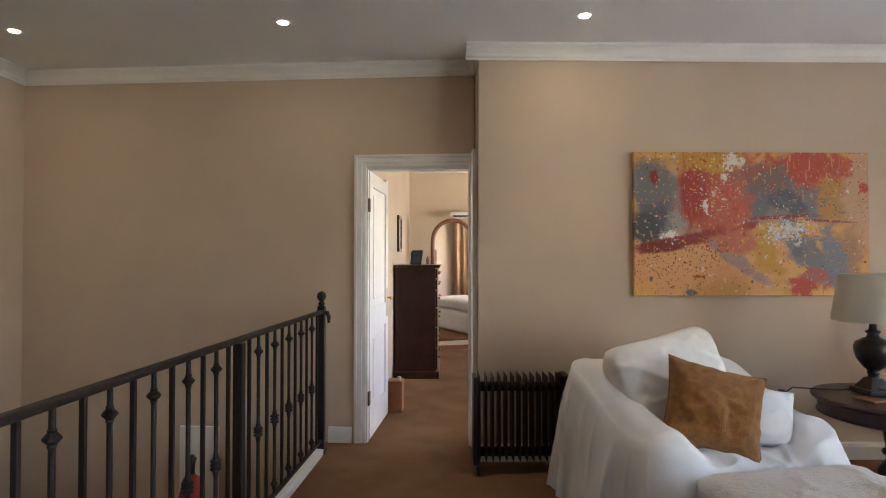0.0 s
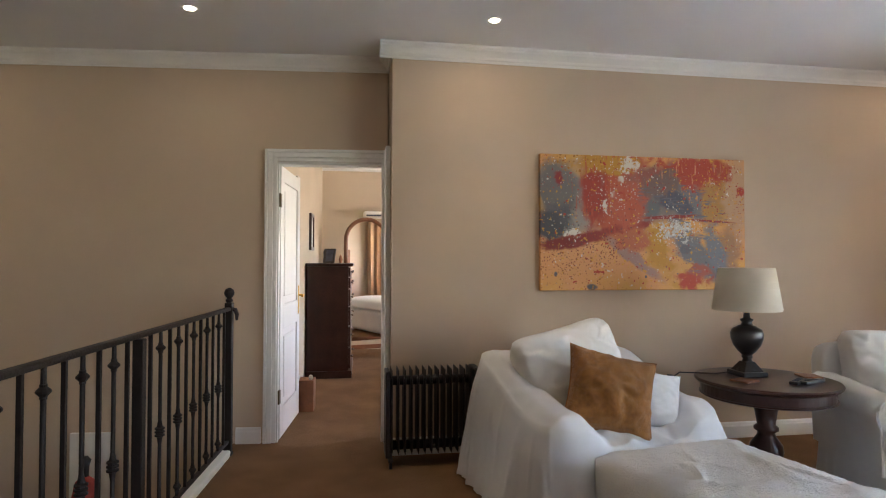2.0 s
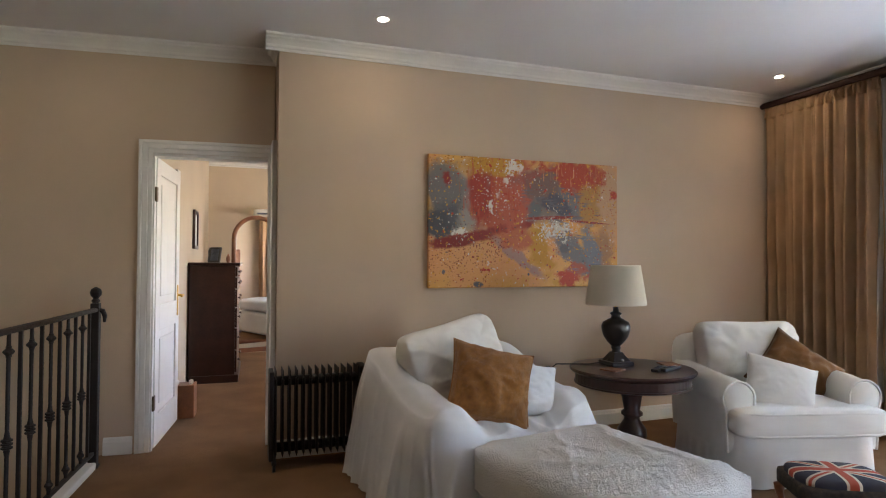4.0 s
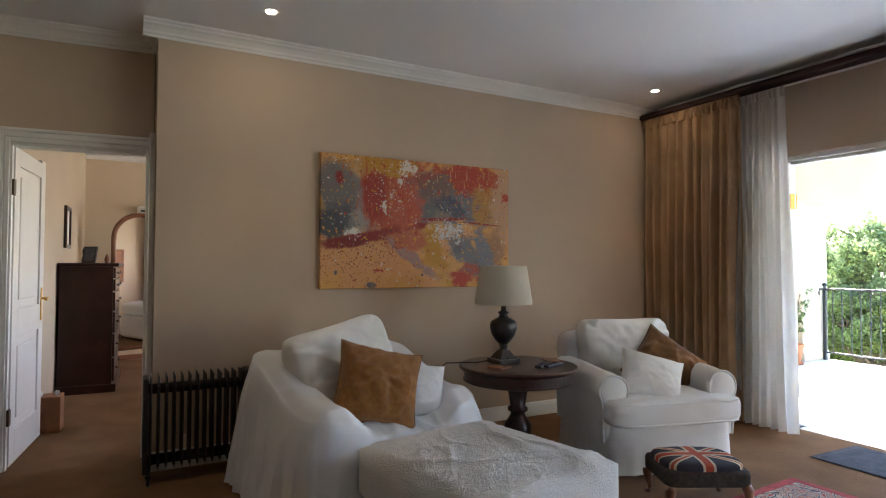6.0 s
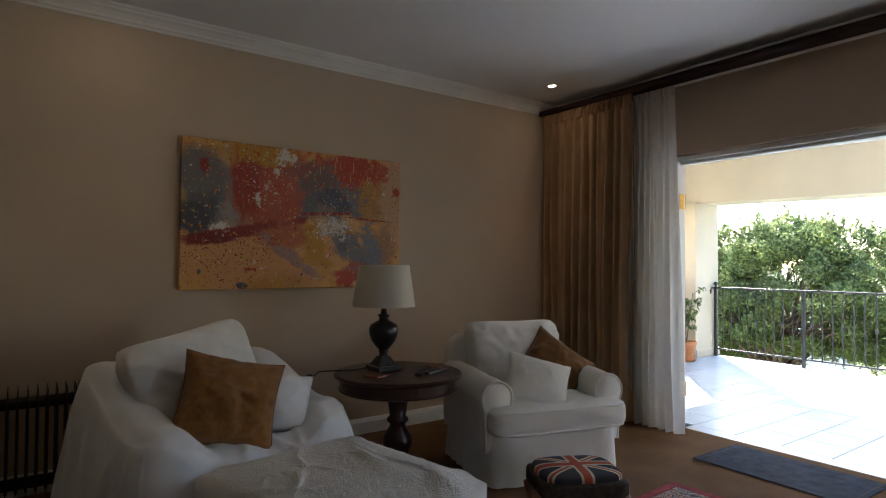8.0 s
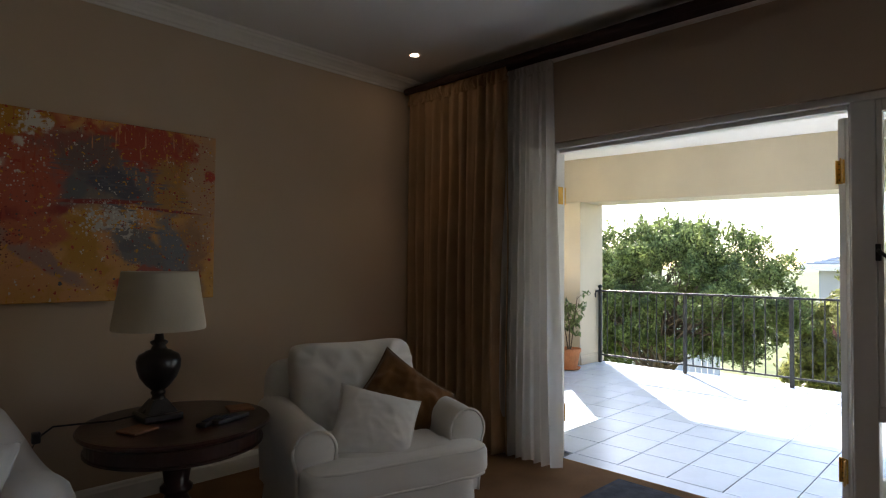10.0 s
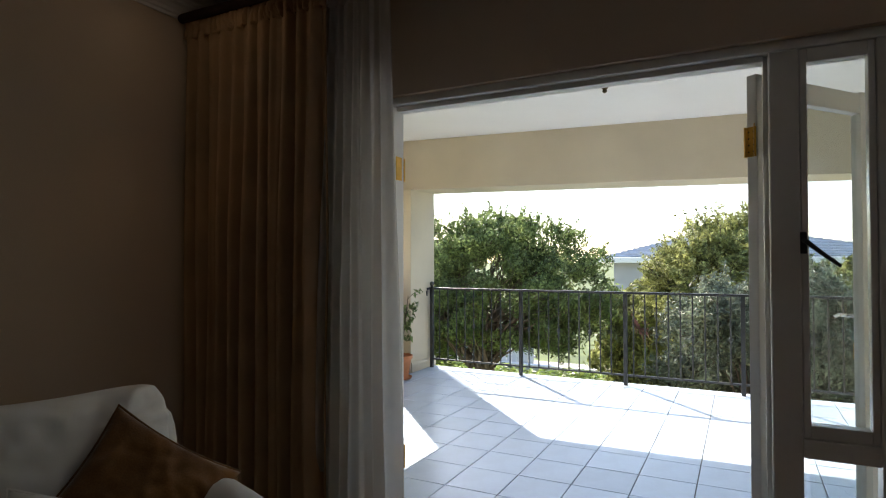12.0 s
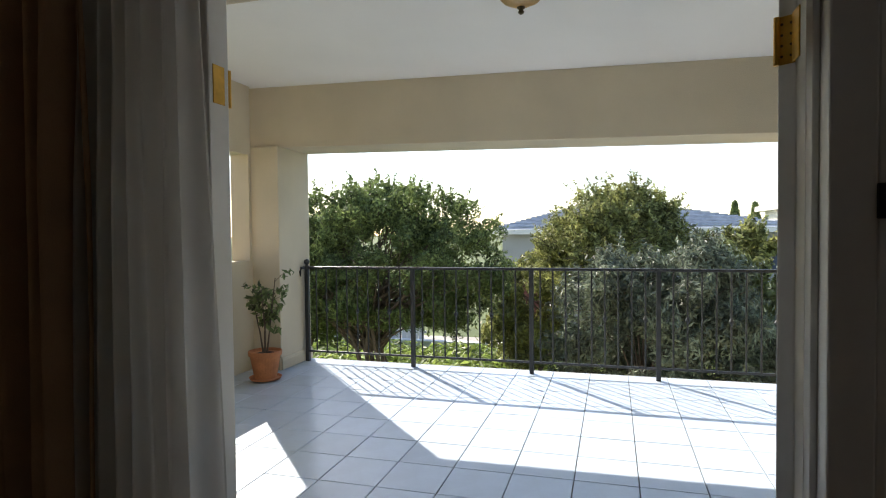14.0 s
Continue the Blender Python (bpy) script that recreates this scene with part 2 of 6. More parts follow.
# ---------------------------------------------------------------- the room
NORTH = 3.80     # inner face of the wall with the painting
DOORWALL = 4.20  # inner face of the wall with the bedroom door, at the door
DOOR_TURN = -5.3  # that wall is not parallel to the painting wall
DOOR_AT = Matrix.Translation((-0.80, DOORWALL, 0)) @ pose(0, 0, 0, 0, 0, DOOR_TURN)
CEIL = 2.79
WEST = -3.48
SOUTH = -3.0


def floors():
    bm = bmesh.new()
    box(bm, -1.19, EAST + 0.1, SOUTH, 4.30, -0.25, 0.0)
    structure("floor", bm, M["carpet"], "tan brown wall-to-wall carpet", "floor")
    bm = boxed(-1.0, 4.0, 4.3, 8.75, -0.25, 0.0)
    structure("floor_bedroom", bm, M["carpet"], "tan carpet in the bedroom", "floor")
    bm = boxed(WEST, -1.195, SOUTH, 4.60, -2.9, -2.7)
    structure("floor_stairwell", bm, M["carpet"], "carpeted landing down in the stairwell", "floor")
    bm = boxed(WEST - 0.2, EAST + 0.3, SOUTH - 0.2, 4.60, CEIL, CEIL + 0.15)
    structure("ceiling", bm, M["ceiling"], "smooth white plaster ceiling", "ceiling")
    bm = boxed(-1.1, 4.2, 4.31, 8.8, 2.75, 2.95)
    structure("ceiling_bedroom", bm, M["ceiling"], "white bedroom ceiling", "ceiling")


def walls():
    # painting wall, a thick pier that ends at the door recess
    bm = boxed(0.0, EAST + 0.28, NORTH, 4.28, 0.0, CEIL)
    structure("wall_north", bm, M["wall"], "beige painted plaster wall", "wall")
    # wall with the bedroom door
    bm = bmesh.new()
    box(bm, -2.90, -0.026, 0.0, 0.12, -2.9, CEIL, m=DOOR_AT)
    box(bm, -0.026, 0.796, 0.0, 0.12, 2.03, CEIL, m=DOOR_AT)
    structure("wall_door", bm, M["wall"], "beige painted wall round the bedroom doorway", "wall")
    bm = boxed(WEST - 0.2, WEST, SOUTH, 4.60, -2.9, CEIL)
    structure("wall_west", bm, M["wall"], "beige painted stairwell wall", "wall")
    bm = bmesh.new()
    box(bm, WEST - 0.2, EAST + 0.28, SOUTH - 0.2, SOUTH, -2.9, CEIL)
    structure("wall_south", bm, M["wall"], "beige painted wall", "wall")
    # window wall: opening for the doors and sidelight, and an unseen gap added for the fill lamp
    bm = bmesh.new()
    box(bm, EAST, EAST + 0.28, 2.765, NORTH, 0.0, CEIL)
    box(bm, EAST, EAST + 0.28, 0.46, 2.765, 2.145, CEIL)
    box(bm, EAST, EAST + 0.28, -0.4, 0.46, 0.0, CEIL)
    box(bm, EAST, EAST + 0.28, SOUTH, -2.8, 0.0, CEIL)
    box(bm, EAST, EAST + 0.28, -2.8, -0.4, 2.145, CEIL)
    structure("wall_east", bm, M["wall"], "beige painted wall over the terrace doors", "wall")
    # bedroom
    bm = bmesh.new()
    slant = Matrix.Translation((-0.86, 4.30, 0)) @ pose(0, 0, 0, 0, 0, -2.6)
    box(bm, -0.15, 0.0, 0.0, 4.6, 0.0, 2.75, m=slant)
    structure("wall_bedroom_west", bm, M["bedroom_wall"], "cream painted bedroom wall", "wall")
    structure("wall_bedroom_north", boxed(-1.0, 4.2, 8.65, 8.85, 0, 2.75), M["bedroom_wall"], "cream painted bedroom wall", "wall")
    # unseen east wall; its opening is invented to let the bedroom fill in
    bm = bmesh.new()
    box(bm, 4.0, 4.2, 4.3, 5.2, 0, 2.75)
    box(bm, 4.0, 4.2, 7.4, 8.65, 0, 2.75)
    box(bm, 4.0, 4.2, 5.2, 7.4, 0, 0.8)
    box(bm, 4.0, 4.2, 5.2, 7.4, 2.2, 2.75)
    structure("wall_bedroom_east", bm, M["bedroom_wall"], "cream painted bedroom wall", "wall")
    # stairwell drop below the landing edge
    structure("wall_stairwell", boxed(-1.195, -1.10, SOUTH, 4.18, -2.9, -0.25), M["wall"], "plain wall under the landing edge", "wall")


CORNICE = [(0, 0), (0.010, 0), (0.013, 0.014), (0.024, 0.02), (0.028, 0.036), (0.048, 0.056), (0.068, 0.066), (0.072, 0.078), (0.084, 0.083), (0.088, 0.096), (0, 0.096)]
SKIRT = [(0, 0), (0.018, 0), (0.018, 0.085), (0.014, 0.095), (0.012, 0.105), (0.006, 0.115), (0, 0.115)]


def mouldings():
    zc = CEIL - 0.096
    bm = bmesh.new()
    sweep(bm, CORNICE, (-0.088, NORTH, zc), (EAST, NORTH, zc), (0, -1, 0))
    sweep(bm, CORNICE, (0, NORTH, zc), (0, 4.13, zc), (-1, 0, 0))
    out = DOOR_AT.to_3x3() @ Vector((0, -1, 0))
    sweep(bm, CORNICE, DOOR_AT @ Vector((-2.72, 0, zc)), DOOR_AT @ Vector((0.80, 0, zc)), out)
    sweep(bm, CORNICE, (WEST, SOUTH, zc), (WEST, 4.45, zc), (1, 0, 0))
    sweep(bm, CORNICE, (EAST, SOUTH, zc), (EAST, NORTH, zc), (-1, 0, 0))
    sweep(bm, CORNICE, (-1.0, 8.65, 2.654), (4.0, 8.65, 2.654), (0, -1, 0))
    structure("trim_cornice", bm, M["cornice"], "white moulded plaster cornice", "cornice")
    bm = bmesh.new()
    sweep(bm, SKIRT, (0.0, NORTH, 0), (EAST, NORTH, 0), (0, -1, 0))
    sweep(bm, SKIRT, DOOR_AT @ Vector((-0.28, 0, 0)), DOOR_AT @ Vector((-0.105, 0, 0)), out)
    sweep(bm, SKIRT, (EAST, 2.78, 0), (EAST, NORTH, 0), (-1, 0, 0))
    sweep(bm, SKIRT, (EAST, SOUTH, 0), (EAST, 0.40, 0), (-1, 0, 0))
    structure("baseboard", bm, M["white"], "white moulded skirting board", "skirting")
    # edge of the landing under the railing
    bm = bmesh.new()
    d = Matrix.Translation((-1.082, 4.17, 0)) @ pose(0, 0, 0, 0, 0, -4.3)
    box(bm, -0.06, 0.035, -7.0, -0.17, -0.2, 0.04, bevel=0.008, m=d)
    structure("trim_landing", bm, M["white"], "white painted kerb under the stair railing", "kerb")


def bedroom_door():
    door = thing("door_1", (-0.80, DOORWALL, 0), "white panelled bedroom door, standing open", "door", rz=DOOR_TURN)
    door["kind"] = "structure"
    bm = bmesh.new()
    for w0, w1, d in ((0.0, 0.030, 0.014), (0.030, 0.066, 0.022), (0.066, 0.088, 0.03)):
        box(bm, -w1, -w0, -d, -0.001, 0, 2.03 + w1, bevel=0.004)
        box(bm, -w0, 0.78, -d, -0.001, 2.03 + w0, 2.03 + w1, bevel=0.004)
    box(bm, 0.752, 0.797, -0.024, -0.001, 0, 2.03, bevel=0.004)
    box(bm, -0.034, -0.002, 3.93, 4.112, 0, 2.12, bevel=0.003, m=DOOR_AT.inverted())
    part("door_frame", bm, M["white"], door, "white moulded architrave")
    bm = bmesh.new()
    box(bm, 0.0, 0.010, 0.002, 0.040, 0, 2.03)
    box(bm, 0.755, 0.78, 0.002, 0.118, 0, 2.03)
    box(bm, 0.010, 0.755, 0.002, 0.118, 2.01, 2.03)
    part("door_lining", bm, M["white"], door)
    leaf = Matrix.Translation((-0.022, 0.046, 0)) @ pose(0, 0, 0, 0, 0, 89.5)
    bm = bmesh.new()
    W, T = 0.76, 0.04
    for x0, x1, z0, z1 in ((0, 0.11, 0.01, 2.01), (W - 0.11, W, 0.01, 2.03), (0.11, W - 0.11, 0.01, 0.22), (0.11, W - 0.11, 0.80, 0.98), (0.11, W - 0.11, 1.90, 2.01)):
        box(bm, x0, x1, -T, 0, z0, z1, bevel=0.003, m=leaf)
    box(bm, 0.10, W - 0.10, -T + 0.012, -0.012, 0.20, 1.92, m=leaf)
    box(bm, 0.16, W - 0.16, -T + 0.004, -0.004, 0.28, 0.74, bevel=0.006, m=leaf)
    box(bm, 0.16, W - 0.16, -T + 0.004, -0.004, 1.04, 1.84, bevel=0.006, m=leaf)
    lf = part("door_leaf", bm, M["white"], door, "white painted panel door leaf")
    bm = bmesh.new()
    box(bm, W - 0.075, W - 0.035, -T - 0.004, -T + 0.001, 0.86, 1.10, bevel=0.002, m=leaf)
    tube(bm, [leaf @ Vector(p) for p in ((W - 0.055, -T, 1.02), (W - 0.055, -T - 0.045, 1.02), (W - 0.09, -T - 0.05, 1.02), (W - 0.15, -T - 0.048, 1.015))], 0.009)
    part("door_handle", bm, M["brass"], lf, "brass lever handle on a long plate")
    for z in (0.32, 1.75):
        bm = boxed(0.0105, 0.024, 0.002, 0.045, z - 0.05, z + 0.05, bevel=0.002)
        part("hinge", bm, M["dark_brass"], door, "dark brass hinge")


def railing():
    rail = thing("stair_railing", (-1.085, 3.97, 0.04), "black wrought-iron stair railing with turned balusters", "railing", rz=-4.3)
    H = 0.955
    part("handrail", boxed(-0.019, 0.019, -4.2, 0.0, H - 0.025, H, bevel=0.008), M["iron"], rail)
    part("bottom_rail", boxed(-0.012, 0.012, -4.2, 0.0, 0.045, 0.065, bevel=0.003), M["iron"], rail)
    bm = boxed(-0.025, 0.025, -0.025, 0.025, -0.04, H + 0.03, bevel=0.005)
    lathe([(0.016, H + 0.03), (0.024, H + 0.04), (0.024, H + 0.05), (0.014, H + 0.06), (0.03, H + 0.078), (0.034, H + 0.097), (0.027, H + 0.118), (0.006, H + 0.13)], 16, bm)
    box(bm, -0.03, 0.03, -0.03, 0.03, -0.04, -0.02, bevel=0.004)
    part("newel_post", bm, M["iron"], rail, "square newel post with a ball finial")
    bm = bmesh.new()
    tube(bm, [(0.02, 0.0, H - 0.015), (0.040, 0.0, H - 0.02), (0.052, 0.0, H - 0.05), (0.050, 0.0, H - 0.09)], [0.016, 0.016, 0.014, 0.008])
    part("scroll_end", bm, M["iron"], rail)
    for y in (-1.41, -2.82):
        part("post", boxed(-0.022, 0.022, y - 0.022, y + 0.022, -0.04, H - 0.03, bevel=0.004), M["iron"], rail)
    y, k = -0.1175, 1
    while y > -4.15:
        if min(abs(y + 1.41), abs(y + 2.82)) > 0.06:
            bm = bmesh.new()
            if k % 2:
                box(bm, -0.008, 0.008, y - 0.008, y + 0.008, 0.055, H - 0.02, bevel=0.002)
            else:
                def knot(z, r):
                    return [(0.009, z - 0.026), (0.012, z - 0.022), (0.011, z - 0.016), (r * 0.8, z - 0.008), (r, z - 0.003), (r, z + 0.003), (r * 0.8, z + 0.008), (0.011, z + 0.016), (0.012, z + 0.022), (0.009, z + 0.026)]
                prof = [(0.008, 0.055)] + knot(0.11, 0.020) + [(0.0085, 0.40), (0.013, 0.430)]
                for z in (0.440, 0.456, 0.472):
                    prof += [(0.017, z - 0.006), (0.023, z - 0.003), (0.023, z + 0.003), (0.017, z + 0.006)]
                prof += [(0.013, 0.482), (0.0085, 0.51)] + knot(0.852, 0.023) + [(0.008, H - 0.02)]
                lathe(prof, 10, bm, Matrix.Translation((0, y, 0)))
            part("baluster", bm, M["iron"], rail)
        y -= 0.1175
        k += 1
    # rolled umbrella hanging on the far side
    umb = thing("umbrella", (-1.275, 2.25, -0.46), "rolled red umbrella with a black handle hung behind the railing", "umbrella", rz=0)
    red = mat("red fabric", (0.35, 0.035, 0.02), 0.7, scale=12, vary=0.3, bump=0.3, bump_scale=60)
    part("canopy", lathe([(0.01, 0.0), (0.03, 0.1), (0.042, 0.35), (0.048, 0.6), (0.05, 0.85), (0.034, 0.93), (0.012, 0.95)], 14), red, umb, smooth=True)
    part("band", lathe([(0.046, 0.62), (0.052, 0.63), (0.052, 0.66), (0.046, 0.67)], 14), red, umb, "fastening strap")
    bm = tube(bmesh.new(), [(0, 0, 0.94), (0, 0, 0.99), (0, 0, 1.01), (0, 0, 1.025)], [0.012, 0.014, 0.020, 0.008], 10)
    part("handle", bm, M["plastic"], umb, "black plastic handle", smooth=True)
    # pale board on the stairwell wall
    brd = thing("wall_board", DOOR_AT @ Vector((-1.26, -0.01, -0.6)), "pale painted board low on the stairwell wall", "board", rz=DOOR_TURN)
    part("panel", boxed(-0.15, 0.15, -0.015, 0.008, 0, 0.7, bevel=0.005), M["cornice"], brd)


def downlight(x, y, watts):
    lamp = thing("downlight", (x, y, CEIL), "recessed round ceiling spotlight, switched on", "ceiling light", "downlights in the ceiling")
    part("trim_ring", lathe([(0.032, -0.004), (0.041, -0.004), (0.044, 0.0), (0.043, 0.004), (0.032, 0.004)], 24), M["white"], lamp)
    glow = bpy.data.materials.new("lamp glow")
    glow.use_nodes = True
    b = glow.node_tree.nodes["Principled BSDF"]
    b.inputs["Emission Color"].default_value = (1.0, 0.84, 0.58, 1)
    b.inputs["Emission Strength"].default_value = 14.0
    part("bulb", lathe([(0.031, -0.003), (0.027, -0.005), (0.01, -0.006)], 20), glow, lamp, "glowing warm bulb")
    data = bpy.data.lights.new("spot", "SPOT")
    data.energy = watts
    data.color = (1.0, 0.74, 0.45)
    data.spot_size = radians(70)
    data.spot_blend = 0.8
    data.shadow_soft_size = 0.04
    li = new("spot_light", data)
    li.matrix_world = look((x, y, CEIL - 0.03), (x, y, 0))
    return lamp


floors()
walls()
mouldings()
bedroom_door()
railing()
for lx, ly, watts in ((0.585, 3.29, 0.7), (3.84, 3.30, 1.3), (-1.22, 3.42, 0.4), (-2.95, 3.58, 0.4)):
    downlight(lx, ly, watts)


# ---------------------------------------------------------------- terrace doors
def french_doors():
    fr = thing("door_2", (EAST, 0.46, 0), "white painted french doors with a narrow sidelight, doors swung open outwards", "french doors")
    fr["kind"] = "structure"
    bm = bmesh.new()
    x0, x1 = 0.03, 0.13
    box(bm, x0, x1, 2.06, 2.16, 0.0, 2.105, bevel=0.006)
    box(bm, x0, x1, 2.25, 2.303, 0.0, 2.105, bevel=0.006)
    box(bm, x0, x1, 0.0, 2.303, 2.105, 2.145, bevel=0.006)
    box(bm, x0, x1, 2.16, 2.25, 0.59, 0.66, bevel=0.005)
    box(bm, x0, x1, 2.16, 2.25, 0.0, 0.08, bevel=0.005)
    box(bm, x0 + 0.03, x1, 0.41, 2.06, 2.08, 2.105, bevel=0.004)
    box(bm, x0, x1, 0.295, 0.395, 0.0, 2.105, bevel=0.006)
    box(bm, x1 - 0.04, x1 + 0.01, 0.395, 0.412, 0.0, 2.105, bevel=0.003)
    box(bm, x0, x1, 0.0, 0.06, 0.0, 2.105, bevel=0.006)
    box(bm, x0, x1, 0.06, 0.295, 0.59, 0.66, bevel=0.005)
    box(bm, x0, x1, 0.06, 0.295, 0.0, 0.08, bevel=0.005)
    part("door_frame", bm, M["white"], fr, "white moulded timber frame")
    bm = boxed(x0 - 0.02, 0.245, 0.395, 2.06, -0.02, -0.001, bevel=0.004)
    part("threshold", bm, M["tile"], fr, "pale tiled threshold")
    # sidelight casement
    bm = bmesh.new()
    for a, b, c, d in ((0.062, 0.085, 0.662, 2.103), (0.27, 0.293, 0.662, 2.103)):
        box(bm, x0 + 0.01, x1 - 0.03, a, b, c, d, bevel=0.004)
    for c, d in ((0.662, 0.71), (2.05, 2.103)):
        box(bm, x0 + 0.01, x1 - 0.03, 0.085, 0.27, c, d, bevel=0.004)
    cs = part("casement", bm, M["white"], fr)
    for c, d in ((0.71, 2.05), (0.08, 0.59)):
        for a, b in ((0.083, 0.272), (2.158, 2.252)):
            ob = part("pane", boxed(x0 + 0.045, x0 + 0.05, a, b, c, d), GLASS, fr, "clear glass pane")
            ob.visible_shadow = False
    bm = boxed(x0 - 0.012, x0 + 0.012, 0.277, 0.299, 1.34, 1.42, bevel=0.003)
    tube(bm, [(x0 - 0.01, 0.288, 1.39), (x0 - 0.03, 0.282, 1.385), (x0 - 0.03, 0.232, 1.34), (x0 - 0.028, 0.177, 1.295)], [0.008, 0.009, 0.008, 0.006])
    part("window_handle", bm, M["plastic"], fr, "black casement handle")

    def leaf(hinge_x, hinge_y, turn, sign, handle):
        m = Matrix.Translation((hinge_x, hinge_y, 0)) @ pose(0, 0, 0, 0, 0, turn)
        W, T = 0.78, 0.045
        bm = bmesh.new()
        for a, b, c, d in ((0, 0.095, 0.015, 2.06), (W - 0.095, W, 0.015, 2.07), (0.095, W - 0.095, 0.015, 0.25), (0.095, W - 0.095, 1.97, 2.06)):
            box(bm, a, b, -T / 2, T / 2, c, d, bevel=0.004, m=m)
        lf = part("door_leaf", bm, M["white"], fr, "white glazed door leaf, open")
        ob = part("pane", boxed(0.095, W - 0.095, -0.003, 0.003, 0.25, 1.98, m=m), GLASS, lf, "clear glass pane")
        ob.visible_shadow = False
        for z in (0.30, 1.79):
            bm = bmesh.new()
            box(bm, -0.004, -0.0005, -T / 2 + 0.002, T / 2 - 0.002, z - 0.06, z + 0.06, bevel=0.001, m=m)
            tube(bm, [m @ Vector((-0.007, sign * T / 2, z - 0.06)), m @ Vector((-0.007, sign * T / 2, z + 0.06))], 0.007)
            jamb = hinge_y - 0.024 if sign < 0 else hinge_y - 0.005
            box(bm, hinge_x - 0.075, hinge_x - 0.02, jamb - 0.004, jamb, z - 0.06, z + 0.06, bevel=0.001)
            hp = part("hinge", bm, M["brass"], lf, "polished brass hinge")
            bm = bmesh.new()
            for dz in (-0.04, -0.013, 0.013, 0.04):
                for dy in (-0.011, 0.011):
                    tube(bm, [m @ Vector((-0.003, dy, z + dz)), m @ Vector((-0.0052, dy, z + dz))], 0.0035, 8)
            part("screw", bm, M["dark_brass"], hp)
        if handle:
            bm = tube(bmesh.new(), [m @ Vector(p) for p in ((W - 0.05, T / 2, 1.06), (W - 0.05, T / 2 + 0.05, 1.06), (W - 0.10, T / 2 + 0.055, 1.065), (W - 0.16, T / 2 + 0.05, 1.055))], 0.008)
            part("door_handle", bm, M["chrome"], lf, "curved metal lever handle")
            bm = lathe([(0.02, 0), (0.02, 0.012), (0.008, 0.014)], 14, None, m @ Matrix.Translation((W - 0.05, T / 2, 0.97)) @ pose(0, 0, 0, -90, 0, 0))
            part("lock", bm, M["plastic"], lf, "round lock")
            bm = boxed(W - 0.065, W - 0.035, T / 2 + 0.012, T / 2 + 0.02, 0.86, 0.94, bevel=0.004, m=m)
            part("key_tag", bm, M["brass"], lf, "yellow key tag")

    leaf(0.15, 0.450, -38, 1, True)
    leaf(0.125, 2.085, 52, -1, False)


def glass():
    m = bpy.data.materials.new("window glass")
    m.use_nodes = True
    nt = m.node_tree
    nt.nodes.remove(nt.nodes["Principled BSDF"])
    tr = nt.nodes.new("ShaderNodeBsdfTransparent")
    tr.inputs[0].default_value = (0.95, 0.97, 0.97, 1)
    gl = nt.nodes.new("ShaderNodeBsdfGlossy")
    gl.inputs["Roughness"].default_value = 0.02
    lw = nt.nodes.new("ShaderNodeLayerWeight")
    lw.inputs["Blend"].default_value = 0.5
    pw = nt.nodes.new("ShaderNodeMath")
    pw.operation = "POWER"
    pw.inputs[1].default_value = 4.0
    nt.links.new(lw.outputs["Facing"], pw.inputs[0])
    fz = nt.nodes.new("ShaderNodeMath")
    fz.operation = "MULTIPLY_ADD"
    fz.inputs[1].default_value, fz.inputs[2].default_value = 0.6, 0.03
    nt.links.new(pw.outputs[0], fz.inputs[0])
    mx = nt.nodes.new("ShaderNodeMixShader")
    nt.links.new(fz.outputs[0], mx.inputs[0])
    nt.links.new(tr.outputs[0], mx.inputs[1])
    nt.links.new(gl.outputs[0], mx.inputs[2])
    nt.links.new(mx.outputs[0], nt.nodes["Material Output"].inputs["Surface"])
    return m


GLASS = glass()
french_doors()


# ---------------------------------------------------------------- curtains
def hanging(bm, y0, y1, x, top, bottom, folds, depth, seed, flare=0.0, n=220, rows=34):
    """Pleated cloth between y0 and y1 that hangs at x."""
    def f(u, v):
        y = y0 + (y1 - y0) * u
        amp = depth * (0.35 + 0.65 * min(1.0, v * 2.2))
        ph = folds * 2 * math.pi * (u + 0.045 * noise.noise(Vector((u * 4.5, v * 0.8, seed))) + 0.012 * noise.noise(Vector((u * 14, v * 1.5, seed))))
        w = math.sin(ph) + 0.45 * math.sin(1.7 * ph + 3 * noise.noise(Vector((u * 4, v * 0.7, seed + 5)))) + 0.5 * noise.noise(Vector((u * 9, v * 0.8, seed + 6)))
        tight = 0.5 + 0.9 * noise.noise(Vector((u * 6, v * 0.6, seed + 9)))
        dx = amp * w * (0.6 + 0.7 * tight)
        y += 0.02 * noise.noise(Vector((u * 6, v * 2, seed + 3))) * v + flare * v * (u - 0.5)
        return Vector((x - dx, y, top + (bottom - top) * v))
    return grid_sheet(bm, n, rows, f)


